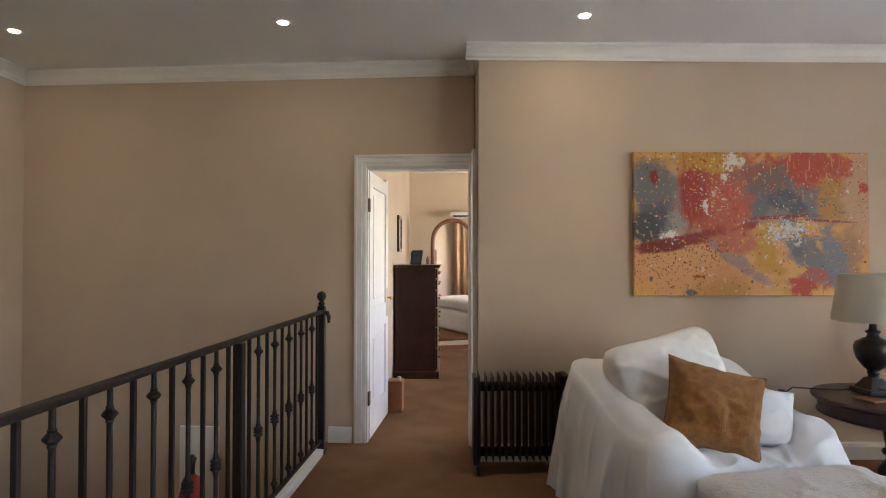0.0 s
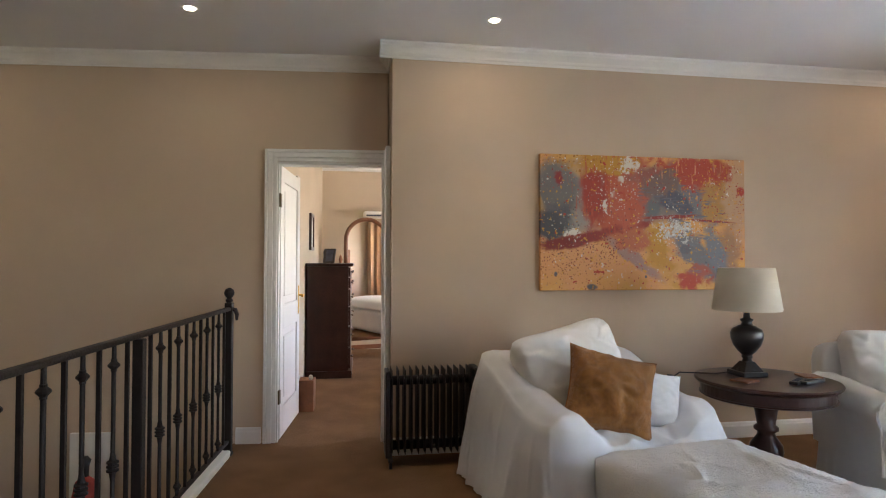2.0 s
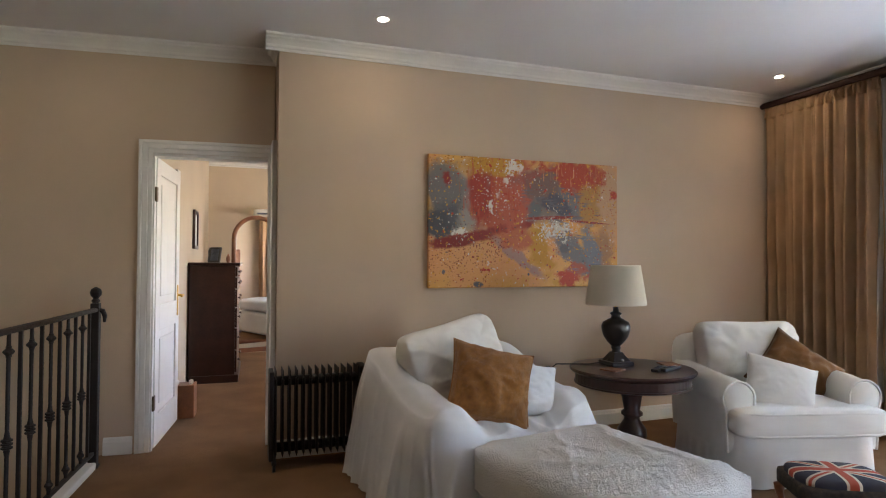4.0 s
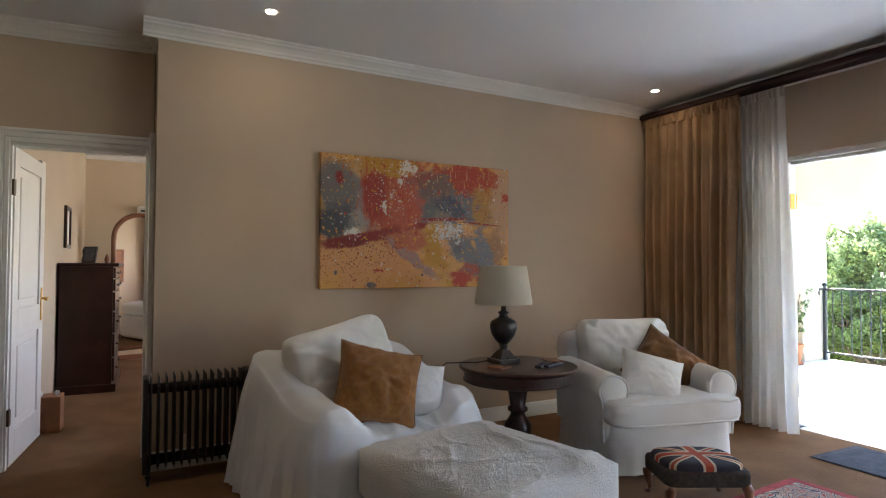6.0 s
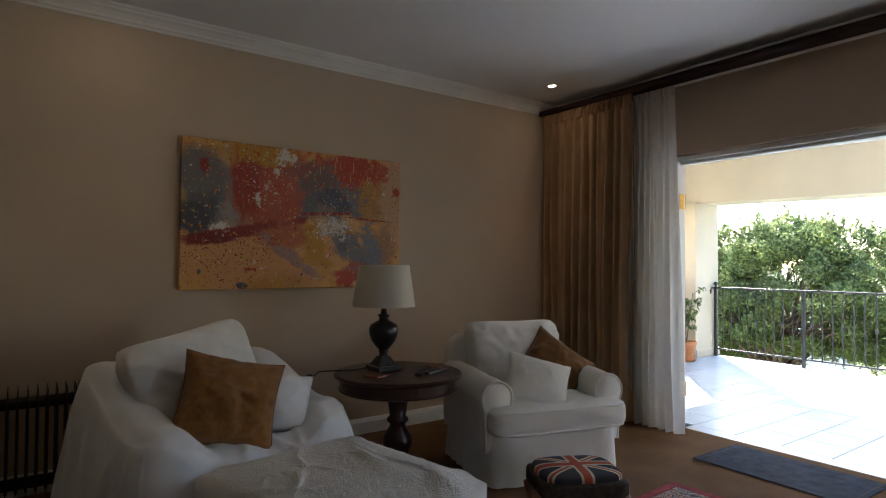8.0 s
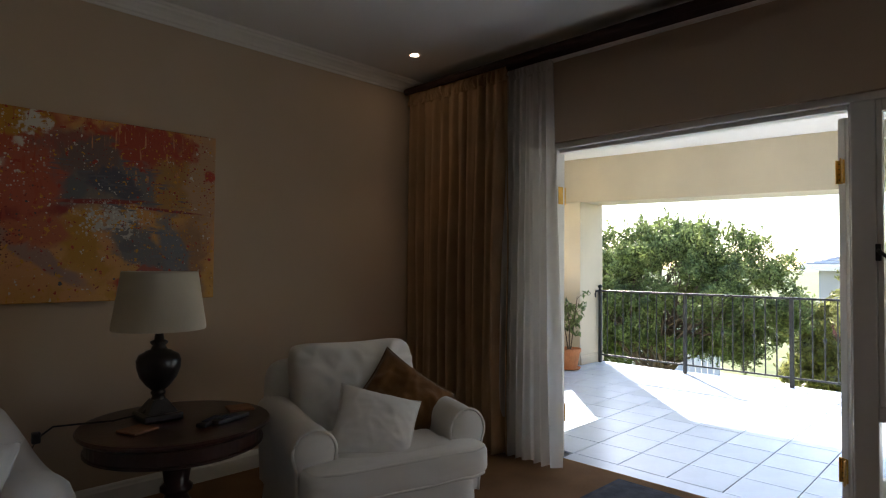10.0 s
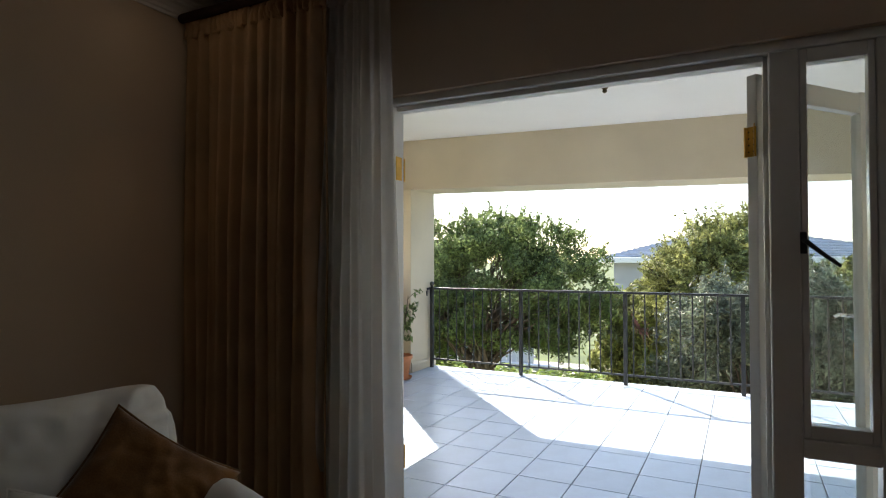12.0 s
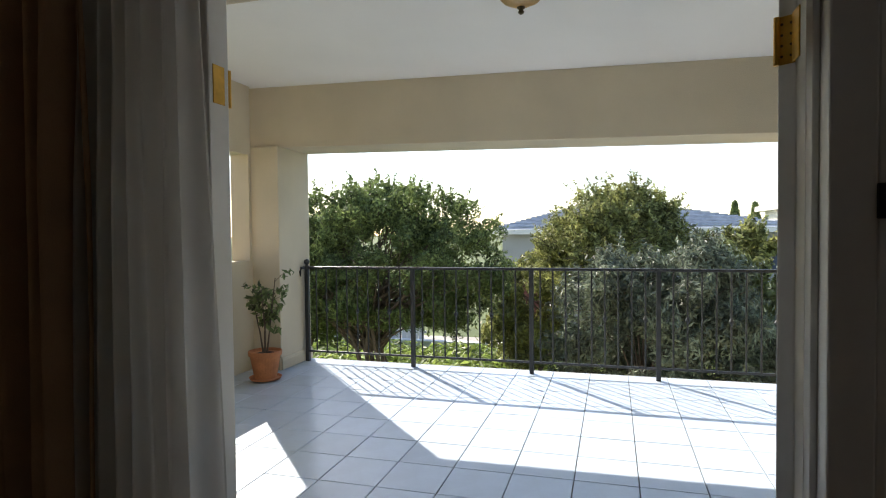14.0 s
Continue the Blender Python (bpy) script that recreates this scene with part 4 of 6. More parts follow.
# ---------------------------------------------------------------- table, lamp and what lies on it
def side_table():
    t = thing("side_table", (2.08, 2.86, 0), "round dark mahogany pedestal side table", "table")
    H = 0.635
    part("tabletop", lathe([(0.30, H - 0.03), (0.365, H - 0.028), (0.378, H - 0.016), (0.38, H - 0.008), (0.374, H - 0.001), (0.36, H)], 56), M["dark_wood"], t, smooth=False)
    part("apron", lathe([(0.335, H - 0.10), (0.34, H - 0.098), (0.345, H - 0.09), (0.345, H - 0.035), (0.33, H - 0.03)], 56), M["dark_wood"], t)
    part("bead", lathe([(0.342, H - 0.101), (0.352, H - 0.096), (0.352, H - 0.088), (0.342, H - 0.084)], 56), M["dark_wood"], t)
    part("pedestal", lathe([(0.10, 0.07), (0.10, 0.09), (0.07, 0.11), (0.055, 0.13), (0.075, 0.17), (0.09, 0.22), (0.085, 0.26), (0.05, 0.31), (0.045, 0.33), (0.065, 0.345), (0.065, 0.36), (0.048, 0.375), (0.06, 0.45), (0.075, 0.50), (0.075, 0.52), (0.10, 0.535), (0.10, 0.55)], 28), M["dark_wood"], t, smooth=True)
    for k in range(4):
        a = math.radians(45 + 90 * k)
        d = Vector((math.cos(a), math.sin(a), 0))
        part("foot", tube(bmesh.new(), [d * 0.05 + Vector((0, 0, 0.12)), d * 0.14 + Vector((0, 0, 0.095)), d * 0.22 + Vector((0, 0, 0.05)), d * 0.27 + Vector((0, 0, 0.028)), d * 0.30 + Vector((0, 0, 0.025))], [0.04, 0.038, 0.03, 0.026, 0.022], 10), M["dark_wood"], t, smooth=True)
    z = H + 0.001
    lamp = thing("table_lamp", (2.03, 2.95, z), "black urn-shaped table lamp with a cream drum shade", "lamp")
    part("base", boxed(-0.080, 0.080, -0.080, 0.080, 0, 0.030, bevel=0.008), M["black_wood"], lamp)
    bm = boxed(-0.062, 0.062, -0.062, 0.062, 0.030, 0.085)
    for v in bm.verts:
        if v.co.z > 0.06:
            v.co.x, v.co.y = v.co.x * 0.45, v.co.y * 0.45
    part("plinth", bm, M["black_wood"], lamp)
    part("body", lathe([(0.062, 0.035), (0.05, 0.05), (0.032, 0.075), (0.024, 0.10), (0.03, 0.108), (0.03, 0.116), (0.026, 0.122), (0.05, 0.145), (0.075, 0.18), (0.088, 0.22), (0.09, 0.25), (0.08, 0.275), (0.055, 0.288), (0.05, 0.293), (0.034, 0.298), (0.026, 0.315), (0.036, 0.325), (0.036, 0.332), (0.02, 0.34), (0.016, 0.37)], 36), M["black_wood"], lamp, "black turned urn body", smooth=True)
    part("stem", lathe([(0.01, 0.365), (0.01, 0.60)], 10), M["brass"], lamp)
    bm = bmesh.new()
    seg = 48
    r0, r1, z0, z1 = 0.187, 0.152, 0.385, 0.635
    lathe([(r0, z0), (r0 + 0.002, z0 + 0.01), (r1 + 0.002, z1 - 0.01), (r1, z1), (r1 - 0.003, z1), (r0 - 0.003, z0)], seg, bm)
    bmesh.ops.delete(bm, geom=[f for f in bm.faces if len(f.verts) > 4], context="FACES")
    part("shade", bm, M["shade"], lamp, "cream linen drum shade", smooth=True)
    part("spider", tube(bmesh.new(), [(-r1 + 0.003, 0, z1 - 0.03), (r1 - 0.003, 0, z1 - 0.03)], 0.003), M["brass"], lamp)
    bm = tube(bmesh.new(), [(-0.07, 0.03, 0.02), (-0.16, 0.06, 0.006), (-0.27, 0.10, 0.006), (-0.36, 0.12, 0.008), (-0.41, 0.13, -0.03), (-0.44, 0.14, -0.10), (-0.45, 0.20, -0.3)], 0.004)
    part("cord", bm, M["plastic"], lamp, "black flex")
    part("switch", boxed(-0.43, -0.40, 0.115, 0.145, -0.05, -0.005, bevel=0.006), M["plastic"], lamp, "inline switch")
    for k, (x, y, a) in enumerate(((2.17, 2.72, 35), (2.24, 2.70, 20))):
        rc = thing("remote_control", (x, y, z), "black plastic remote control on the side table", "remote control", rz=a)
        part("case", boxed(-0.09, 0.09, -0.022, 0.022, 0, 0.018, bevel=0.005), M["plastic"], rc)
        part("buttons", boxed(-0.06, 0.04, -0.014, 0.014, 0.018, 0.020, bevel=0.0008), M["mat_grey"], rc, "grey rubber buttons")
    for x, y, a in ((1.90, 2.80, 20), (2.36, 2.86, -15)):
        c = thing("coaster", (x, y, z), "brown leather coaster on the side table", "coaster", rz=a)
        part("pad", boxed(-0.055, 0.055, -0.055, 0.055, 0, 0.01, bevel=0.003), M["leather"], c)


side_table()


# ---------------------------------------------------------------- seats
def slip_armchair():
    """Slipcovered armchair with rolled arms, facing -y in its own frame."""
    c = thing("armchair", (2.93, 2.62, 0), "white slipcovered armchair with rolled arms", "armchair", rz=-15)
    s = M["slip"]
    I = Matrix.Identity(4)
    T = Matrix.Translation
    part("base", soft_block(bmesh.new(), (0.88, 0.76, 0.34), T((0, 0.02, 0.185)), 10, 9, 0.006, 4, 1), s, c, smooth=True)
    # skirt with box pleats at the corners
    bm = bmesh.new()

    def skirt(u, v):
        a = 2 * math.pi * u
        cx, sy = math.cos(a), math.sin(a)
        k = (abs(cx) ** 8 + abs(sy) ** 8) ** (-1 / 8)
        fold = 0.006 * math.sin(a * 26 + 3 * noise.noise(Vector((cx * 2, sy * 2, 0)))) * (1 - v)
        out = 1 + 0.03 * (1 - v)
        return Vector((cx * k * (0.445 * out + fold), 0.02 + sy * k * (0.385 * out + fold), 0.012 + 0.20 * v))
    part("skirt", grid_sheet(bm, 160, 6, skirt), s, c, "gathered slipcover skirt", smooth=True)
    part("seat_cushion", soft_block(bmesh.new(), (0.90, 0.26, 0.165), T((0, -0.315, 0.385)), 16, 6, 0.010, 7, 3), s, c, "full front of the seat cushion, boxed and piped", smooth=True)
    part("seat", soft_block(bmesh.new(), (0.60, 0.66, 0.175), T((0, -0.06, 0.395)), 16, 6, 0.012, 7, 2), s, c, smooth=True)
    # piping along the top and bottom edges of the seat cushion
    for z in (0.322, 0.444):
        pts = [(0.428 * math.copysign(abs(math.cos(a)) ** 0.25, math.cos(a)), -0.315 + 0.124 * math.copysign(abs(math.sin(a)) ** 0.35, math.sin(a)), z + 0.006 * noise.noise(Vector((math.cos(a) * 3, 0, z)))) for a in [math.pi + math.pi * k / 40 for k in range(41)]]
        part("piping", tube(bmesh.new(), pts, 0.0075, 8), s, c, smooth=True)
    for sx in (-1, 1):
        bm = bmesh.new()

        def arm(u, v):
            # cross-section of a rolled arm swept from front to back
            y = -0.30 + 0.66 * u
            a = math.radians(-50 + 300 * v)
            r = 0.098 + 0.01 * noise.noise(Vector((u * 5, v * 3, sx)))
            if 0.12 < v < 0.88:
                return Vector((sx * (0.385 + r * math.cos(a) * -1 * 0.98), y, 0.505 + 0.03 * u + r * math.sin(a)))
            drop = (0.12 - v) / 0.12 if v < 0.5 else (v - 0.88) / 0.12
            a2 = math.radians(-50 + 300 * (0.12 if v < 0.5 else 0.88))
            return Vector((sx * (0.385 + r * math.cos(a2) * -0.98 * (1 - 0.15 * drop)), y, (0.505 + 0.03 * u + r * math.sin(a2)) * (1 - drop) + 0.20 * drop))
        grid_sheet(bm, 16, 36, arm)
        # closed front of the arm
        front = [arm(0, k / 36) for k in range(37)]
        mid = sum(front, Vector()) / 37
        vs = [bm.verts.new(p + Vector((0, -0.004, 0))) for p in front]
        inner = [bm.verts.new(mid + (p - mid) * 0.8 + Vector((0, -0.018, 0))) for p in front]
        cv = bm.verts.new(mid + Vector((0, -0.02, 0)))
        for k in range(36):
            bm.faces.new((vs[k], vs[k + 1], inner[k + 1], inner[k]))
            bm.faces.new((inner[k], inner[k + 1], cv))
        bm.faces.new((vs[36], vs[0], inner[0], inner[36]))
        bm.faces.new((inner[36], inner[0], cv))
        bmesh.ops.remove_doubles(bm, verts=bm.verts, dist=0.006)
        part("arm", bm, s, c, "rolled arm", smooth=True)
        part("arm_piping", tube(bmesh.new(), [p + Vector((0, -0.008, 0)) for p in front], 0.0075, 8), s, c, smooth=True)
    part("back", soft_block(bmesh.new(), (0.84, 0.20, 0.62), T((0, 0.36, 0.50)) @ pose(0, 0, 0, -8, 0, 0), 12, 7, 0.008, 4, 5), s, c, smooth=True)
    part("back_cushion", pillow(bmesh.new(), 0.74, 0.56, 0.27, T((0.0, 0.22, 0.640)) @ pose(0, 0, 0, -14, 0, 0), n=40, wrinkle=0.012, seed=31.0, full=0.22, rounded=True), s, c, smooth=True)


def place_pillow(name, at, rx, ry, rz, w, h, t, material, label, seed, wrinkle=0.014):
    """A loose cushion: rx leans it back, ry turns it in its own plane, rz is its heading."""
    p = thing(name, at, label, "cushion", rz=rz)
    m = pose(0, 0, 0, rx, 0, 0) @ pose(0, 0, 0, 0, ry, 0)
    ob = part("cover", pillow(bmesh.new(), w, h, t, m, seed=seed, wrinkle=wrinkle), material, p, smooth=True)
    bm = bmesh.new()
    pts = []
    for k in range(41):
        q = k / 40 * 4
        s, f = int(q) % 4, q - int(q)
        x, y = ((2 * f - 1, -1), (1, 2 * f - 1), (1 - 2 * f, 1), (-1, 1 - 2 * f))[s]
        pinch = 1 - 0.10 * (1 - x * x) * abs(y) ** 3
        pinch2 = 1 - 0.10 * (1 - y * y) * abs(x) ** 3
        pts.append(m @ Vector((x * w / 2 * pinch2, 0, y * h / 2 * pinch)))
    part("piping", tube(bm, pts, 0.005, 6), material, p, smooth=True)
    return p


def draped_armchair():
    c = thing("draped_armchair", (1.08, 2.99, 0), "armchair covered with a loose white cotton sheet", "armchair", rz=11.5)

    def sm(a, b, x):
        t = min(1.0, max(0.0, (x - a) / (b - a)))
        return t * t * (3 - 2 * t)

    def height(x, y):
        back = sm(0.12, 0.40, y)
        seat = 0.43 + 0.10 * sm(0.0, 0.3, y)
        arm_top = 0.565 + 0.20 * sm(-0.30, 0.40, y)
        armness = sm(0.20, 0.36, abs(x))
        h = seat + (arm_top - seat) * armness
        h = h + (0.76 - h) * back
        # rounded shoulders towards the edge of the drape
        e = max(sm(0.40, 0.54, abs(x)), sm(0.40, 0.52, y))
        h -= 0.07 * e * e
        h -= 0.05 * sm(0.36, 0.50, -y) * armness + 0.03 * sm(0.36, 0.5, -y)
        p = Vector((x, y, 0))
        h += 0.010 * noise.noise(p * 4)
        # gathers fan out over the seat towards the front; the arms stay smooth
        seatish = (1 - armness) * (1 - 0.6 * back)
        h += 0.030 * seatish * crease(Vector((x * 2.6 + 0.8 * y, y * 1.5 - 1.2 * x, 4)), 0.09) * max(0.0, 0.5 + noise.noise(p * 3 + Vector((4, 0, 0))))
        h += 0.022 * seatish * crease(Vector((x * 5.0 - y, y * 2.2 + 2 * x, 8)), 0.10) * max(0.0, 0.5 + noise.noise(p * 4 + Vector((0, 4, 0))))
        h += 0.012 * (0.35 + 0.65 * seatish) * crease(Vector((x * 2 + y * 3, y * 2 - x * 2, 13)), 0.07)
        h += 0.022 * sm(0.0, 0.45, -y) * crease(Vector((x * 4.2 + 0.5 * y, y * 0.9, 17)), 0.08) * (1 - 0.5 * armness)
        return h
    nx, ny = 96, 90
    bm = bmesh.new()
    vs = [[None] * (ny + 1) for _ in range(nx + 1)]
    for i in range(nx + 1):
        for j in range(ny + 1):
            # a square grid drawn in to a plan with rounded corners
            u, w = 2 * i / nx - 1, 2 * j / ny - 1
            f = max(abs(u), abs(w)) / max(1e-6, (abs(u) ** 6 + abs(w) ** 6) ** (1 / 6))
            x, y = 0.53 * u * f, 0.02 + 0.50 * w * f
            vs[i][j] = bm.verts.new(Vector((x, y, height(x, y))))
    for i in range(nx):
        for j in range(ny):
            bm.faces.new((vs[i][j], vs[i + 1][j], vs[i + 1][j + 1], vs[i][j + 1]))
    loop = [vs[i][0] for i in range(nx)] + [vs[nx][j] for j in range(ny)] + [vs[i][ny] for i in range(nx, 0, -1)] + [vs[0][j] for j in range(ny, 0, -1)]
    prev = loop
    n = len(loop)
    rows = 16
    for r in range(1, rows + 1):
        t = r / rows
        cur = []
        for k, v in enumerate(loop):
            x, y, z = v.co
            d = Vector((x, y - 0.02, 0))
            d.normalize()
            s = k / n * 2 * math.pi
            fold = noise.noise(Vector((math.cos(s) * 2.8, math.sin(s) * 2.8, 2))) + 0.3 * noise.noise(Vector((math.cos(s) * 8, math.sin(s) * 8, 5 + 0.6 * t)))
            sharp = crease(Vector((math.cos(s) * 3.2, math.sin(s) * 3.2, 11 + 0.35 * t)), 0.11) + 0.6 * crease(Vector((math.cos(s) * 5.5, math.sin(s) * 5.5, 3 + 0.5 * t)), 0.09)
            out = 0.03 * math.sin(min(1, t * 3) * math.pi / 2) + 0.075 * t + (0.026 * fold + 0.030 * sharp) * t ** 0.9
            cur.append(bm.verts.new(Vector((x, y, 0)) + d * out + Vector((0, 0, z + (0.012 - z) * t ** 0.92))))
        for k in range(n):
            bm.faces.new((prev[k], prev[(k + 1) % n], cur[(k + 1) % n], cur[k]))
        prev = cur
    part("sheet", bm, M["sheet"], c, "loose white sheet falling in folds to the floor", smooth=True)
    part("back_cushion", pillow(bmesh.new(), 0.71, 0.53, 0.28, Matrix.Translation((-0.10, 0.07, 0.69)) @ pose(0, 0, 0, -18, -11, 4), n=40, wrinkle=0.012, seed=21.0, full=0.26, rounded=True), M["slip"], c, "plump white back cushion", smooth=True)


def ottoman():
    at, turn = (1.32, 2.06), 10.5
    o = thing("ottoman", (*at, 0), "large square ottoman under a white cover", "ottoman", rz=turn)
    part("body", soft_block(bmesh.new(), (0.84, 0.92, 0.345), Matrix.Translation((0, 0, 0.222)), 16, 9, 0.008, 4, 13), M["sheet"], o, smooth=True)
    for x in (-0.35, 0.35):
        for y in (-0.38, 0.38):
            part("foot", lathe([(0.02, 0.0), (0.026, 0.05), (0.026, 0.06)], 12, None, Matrix.Translation((x, y, 0))), M["dark_wood"], o)
    t = thing("throw", (*at, 0.40), "white terry throw spread over the ottoman", "throw", rz=turn)
    A, B, R, DROP = 0.44, 0.48, 0.085, 0.10

    def along(q, half, drop):
        """Across the flat top, round the edge and down the side: place and height."""
        flat, arc = half - R, R * math.pi / 2
        d = abs(q) * (flat + arc + drop)
        if d < flat:
            return math.copysign(d, q), 0.0
        if d < flat + arc:
            a = (d - flat) / R
            return math.copysign(flat + R * math.sin(a), q), -R * (1 - math.cos(a))
        return math.copysign(half + 0.03 * (d - flat - arc), q), -R - (d - flat - arc)

    def f(u, v):
        x, y = 2 * u - 1, 2 * v - 1
        n = noise.noise(Vector((x * 1.7, y * 1.7, 2)))
        X, zx = along(x, A, DROP * (1 + 0.3 * n))
        Y, zy = along(y, B, DROP * (1 - 0.3 * n))
        k = (abs(X / A) ** 8 + abs(Y / B) ** 8)
        if k > 1:
            X, Y = X * k ** (-1 / 8), Y * k ** (-1 / 8)
        top = max(0.0, 1 - max(abs(x), abs(y)) ** 6)
        ridge = 0.034 * crease(Vector((x * 0.9 + y * 0.45 + 0.3, y * 0.5 - x * 0.5, 8)), 0.045) * max(0.0, 0.35 + noise.noise(Vector((x * 1.5, y * 1.5, 5))))
        ridge += 0.020 * crease(Vector((x * 1.9 - y * 0.6, y * 1.1 + x * 0.5, 3)), 0.06) * max(0.0, 0.25 + noise.noise(Vector((x * 2 + 7, y * 2, 5))))
        ridge += 0.007 * noise.noise(Vector((x * 2, y * 2, 6)))
        crown = 0.03 * (1 - x * x) * (1 - y * y)
        return Vector((X, Y, min(zx, zy) + 0.3 * max(zx, zy) + top * (ridge + crown) + 0.005 * noise.noise(Vector((x * 26, y * 26, 0)))))
    ob = part("cloth", grid_sheet(bmesh.new(), 130, 130, f), M["towel"], t, smooth=True)
    edge = [f(k / 60, 0) for k in range(61)] + [f(1, k / 60) for k in range(61)] + [f(1 - k / 60, 1) for k in range(61)] + [f(0, 1 - k / 60) for k in range(61)]
    part("hem", tube(bmesh.new(), edge, 0.005, 6), M["towel"], t, "stitched hem", smooth=True)
    ob.modifiers.new("thick", "SOLIDIFY").thickness = 0.006


def footstool():
    s = thing("footstool", (2.57, 1.91, 0), "low footstool with a flag-pattern top and curved wooden legs", "footstool", rz=-27)
    m = bpy.data.materials.new("flag tapestry")
    m.use_nodes = True
    nt = m.node_tree
    b = nt.nodes["Principled BSDF"]
    b.inputs["Roughness"].default_value = 0.95
    tc = nt.nodes.new("ShaderNodeTexCoord")
    sp = nt.nodes.new("ShaderNodeSeparateXYZ")
    nt.links.new(tc.outputs["Object"], sp.inputs[0])

    def calc(op, a, c=0.0):
        n = nt.nodes.new("ShaderNodeMath")
        n.operation = op
        for k, v in enumerate((a, c)):
            if isinstance(v, (int, float)):
                n.inputs[k].default_value = v
            else:
                nt.links.new(v, n.inputs[k])
        return n.outputs[0]
    ax, ay = calc("ABSOLUTE", sp.outputs["X"]), calc("ABSOLUTE", sp.outputs["Y"])
    diag = calc("ABSOLUTE", calc("SUBTRACT", calc("MULTIPLY", ax, 0.14 / 0.19), ay))
    cross = calc("MINIMUM", ax, ay)

    def over(base, color, fac):
        mx = nt.nodes.new("ShaderNodeMix")
        mx.data_type = "RGBA"
        nt.links.new(fac, mx.inputs["Factor"])
        if isinstance(base, tuple):
            mx.inputs["A"].default_value = (*base, 1)
        else:
            nt.links.new(base, mx.inputs["A"])
        mx.inputs["B"].default_value = (*color, 1)
        return mx.outputs["Result"]
    white, red = (0.60, 0.50, 0.36), (0.42, 0.07, 0.03)
    base = over((0.035, 0.032, 0.045), white, calc("LESS_THAN", diag, 0.024))
    base = over(base, red, calc("LESS_THAN", diag, 0.009))
    base = over(base, white, calc("LESS_THAN", cross, 0.034))
    base = over(base, red, calc("LESS_THAN", cross, 0.021))
    nz = nt.nodes.new("ShaderNodeTexNoise")
    nz.inputs["Scale"].default_value = 300
    nt.links.new(tc.outputs["Object"], nz.inputs["Vector"])
    bp = nt.nodes.new("ShaderNodeBump")
    bp.inputs["Strength"].default_value = 0.6
    bp.inputs["Distance"].default_value = 0.01
    nt.links.new(nz.outputs["Fac"], bp.inputs["Height"])
    nt.links.new(bp.outputs[0], b.inputs["Normal"])
    nt.links.new(base, b.inputs["Base Color"])
    part("cushion_top", soft_block(bmesh.new(), (0.42, 0.33, 0.075), Matrix.Translation((0, 0, 0.225)), 10, 4, 0.003, 8, 2), m, s, "flag-pattern tapestry top", smooth=True)
    brown = mat("brown tapestry", (0.06, 0.04, 0.025), 0.95, scale=40, second=(0.018, 0.014, 0.012), bump=0.6, bump_scale=250)
    part("rail", soft_block(bmesh.new(), (0.45, 0.36, 0.085), Matrix.Translation((0, 0, 0.18)), 8, 9), brown, s, "brown woven side band", smooth=True)
    for x in (-0.19, 0.19):
        for y in (-0.145, 0.145):
            a, bb = math.copysign(1, x), math.copysign(1, y)
            part("leg", tube(bmesh.new(), [(x, y, 0.15), (x + a * 0.012, y + bb * 0.012, 0.12), (x + a * 0.012, y + bb * 0.012, 0.08), (x, y, 0.035), (x + a * 0.012, y + bb * 0.012, 0.01), (x + a * 0.02, y + bb * 0.02, 0.004)], [0.026, 0.028, 0.02, 0.013, 0.015, 0.012], 10), M["mid_wood"], s, smooth=True)


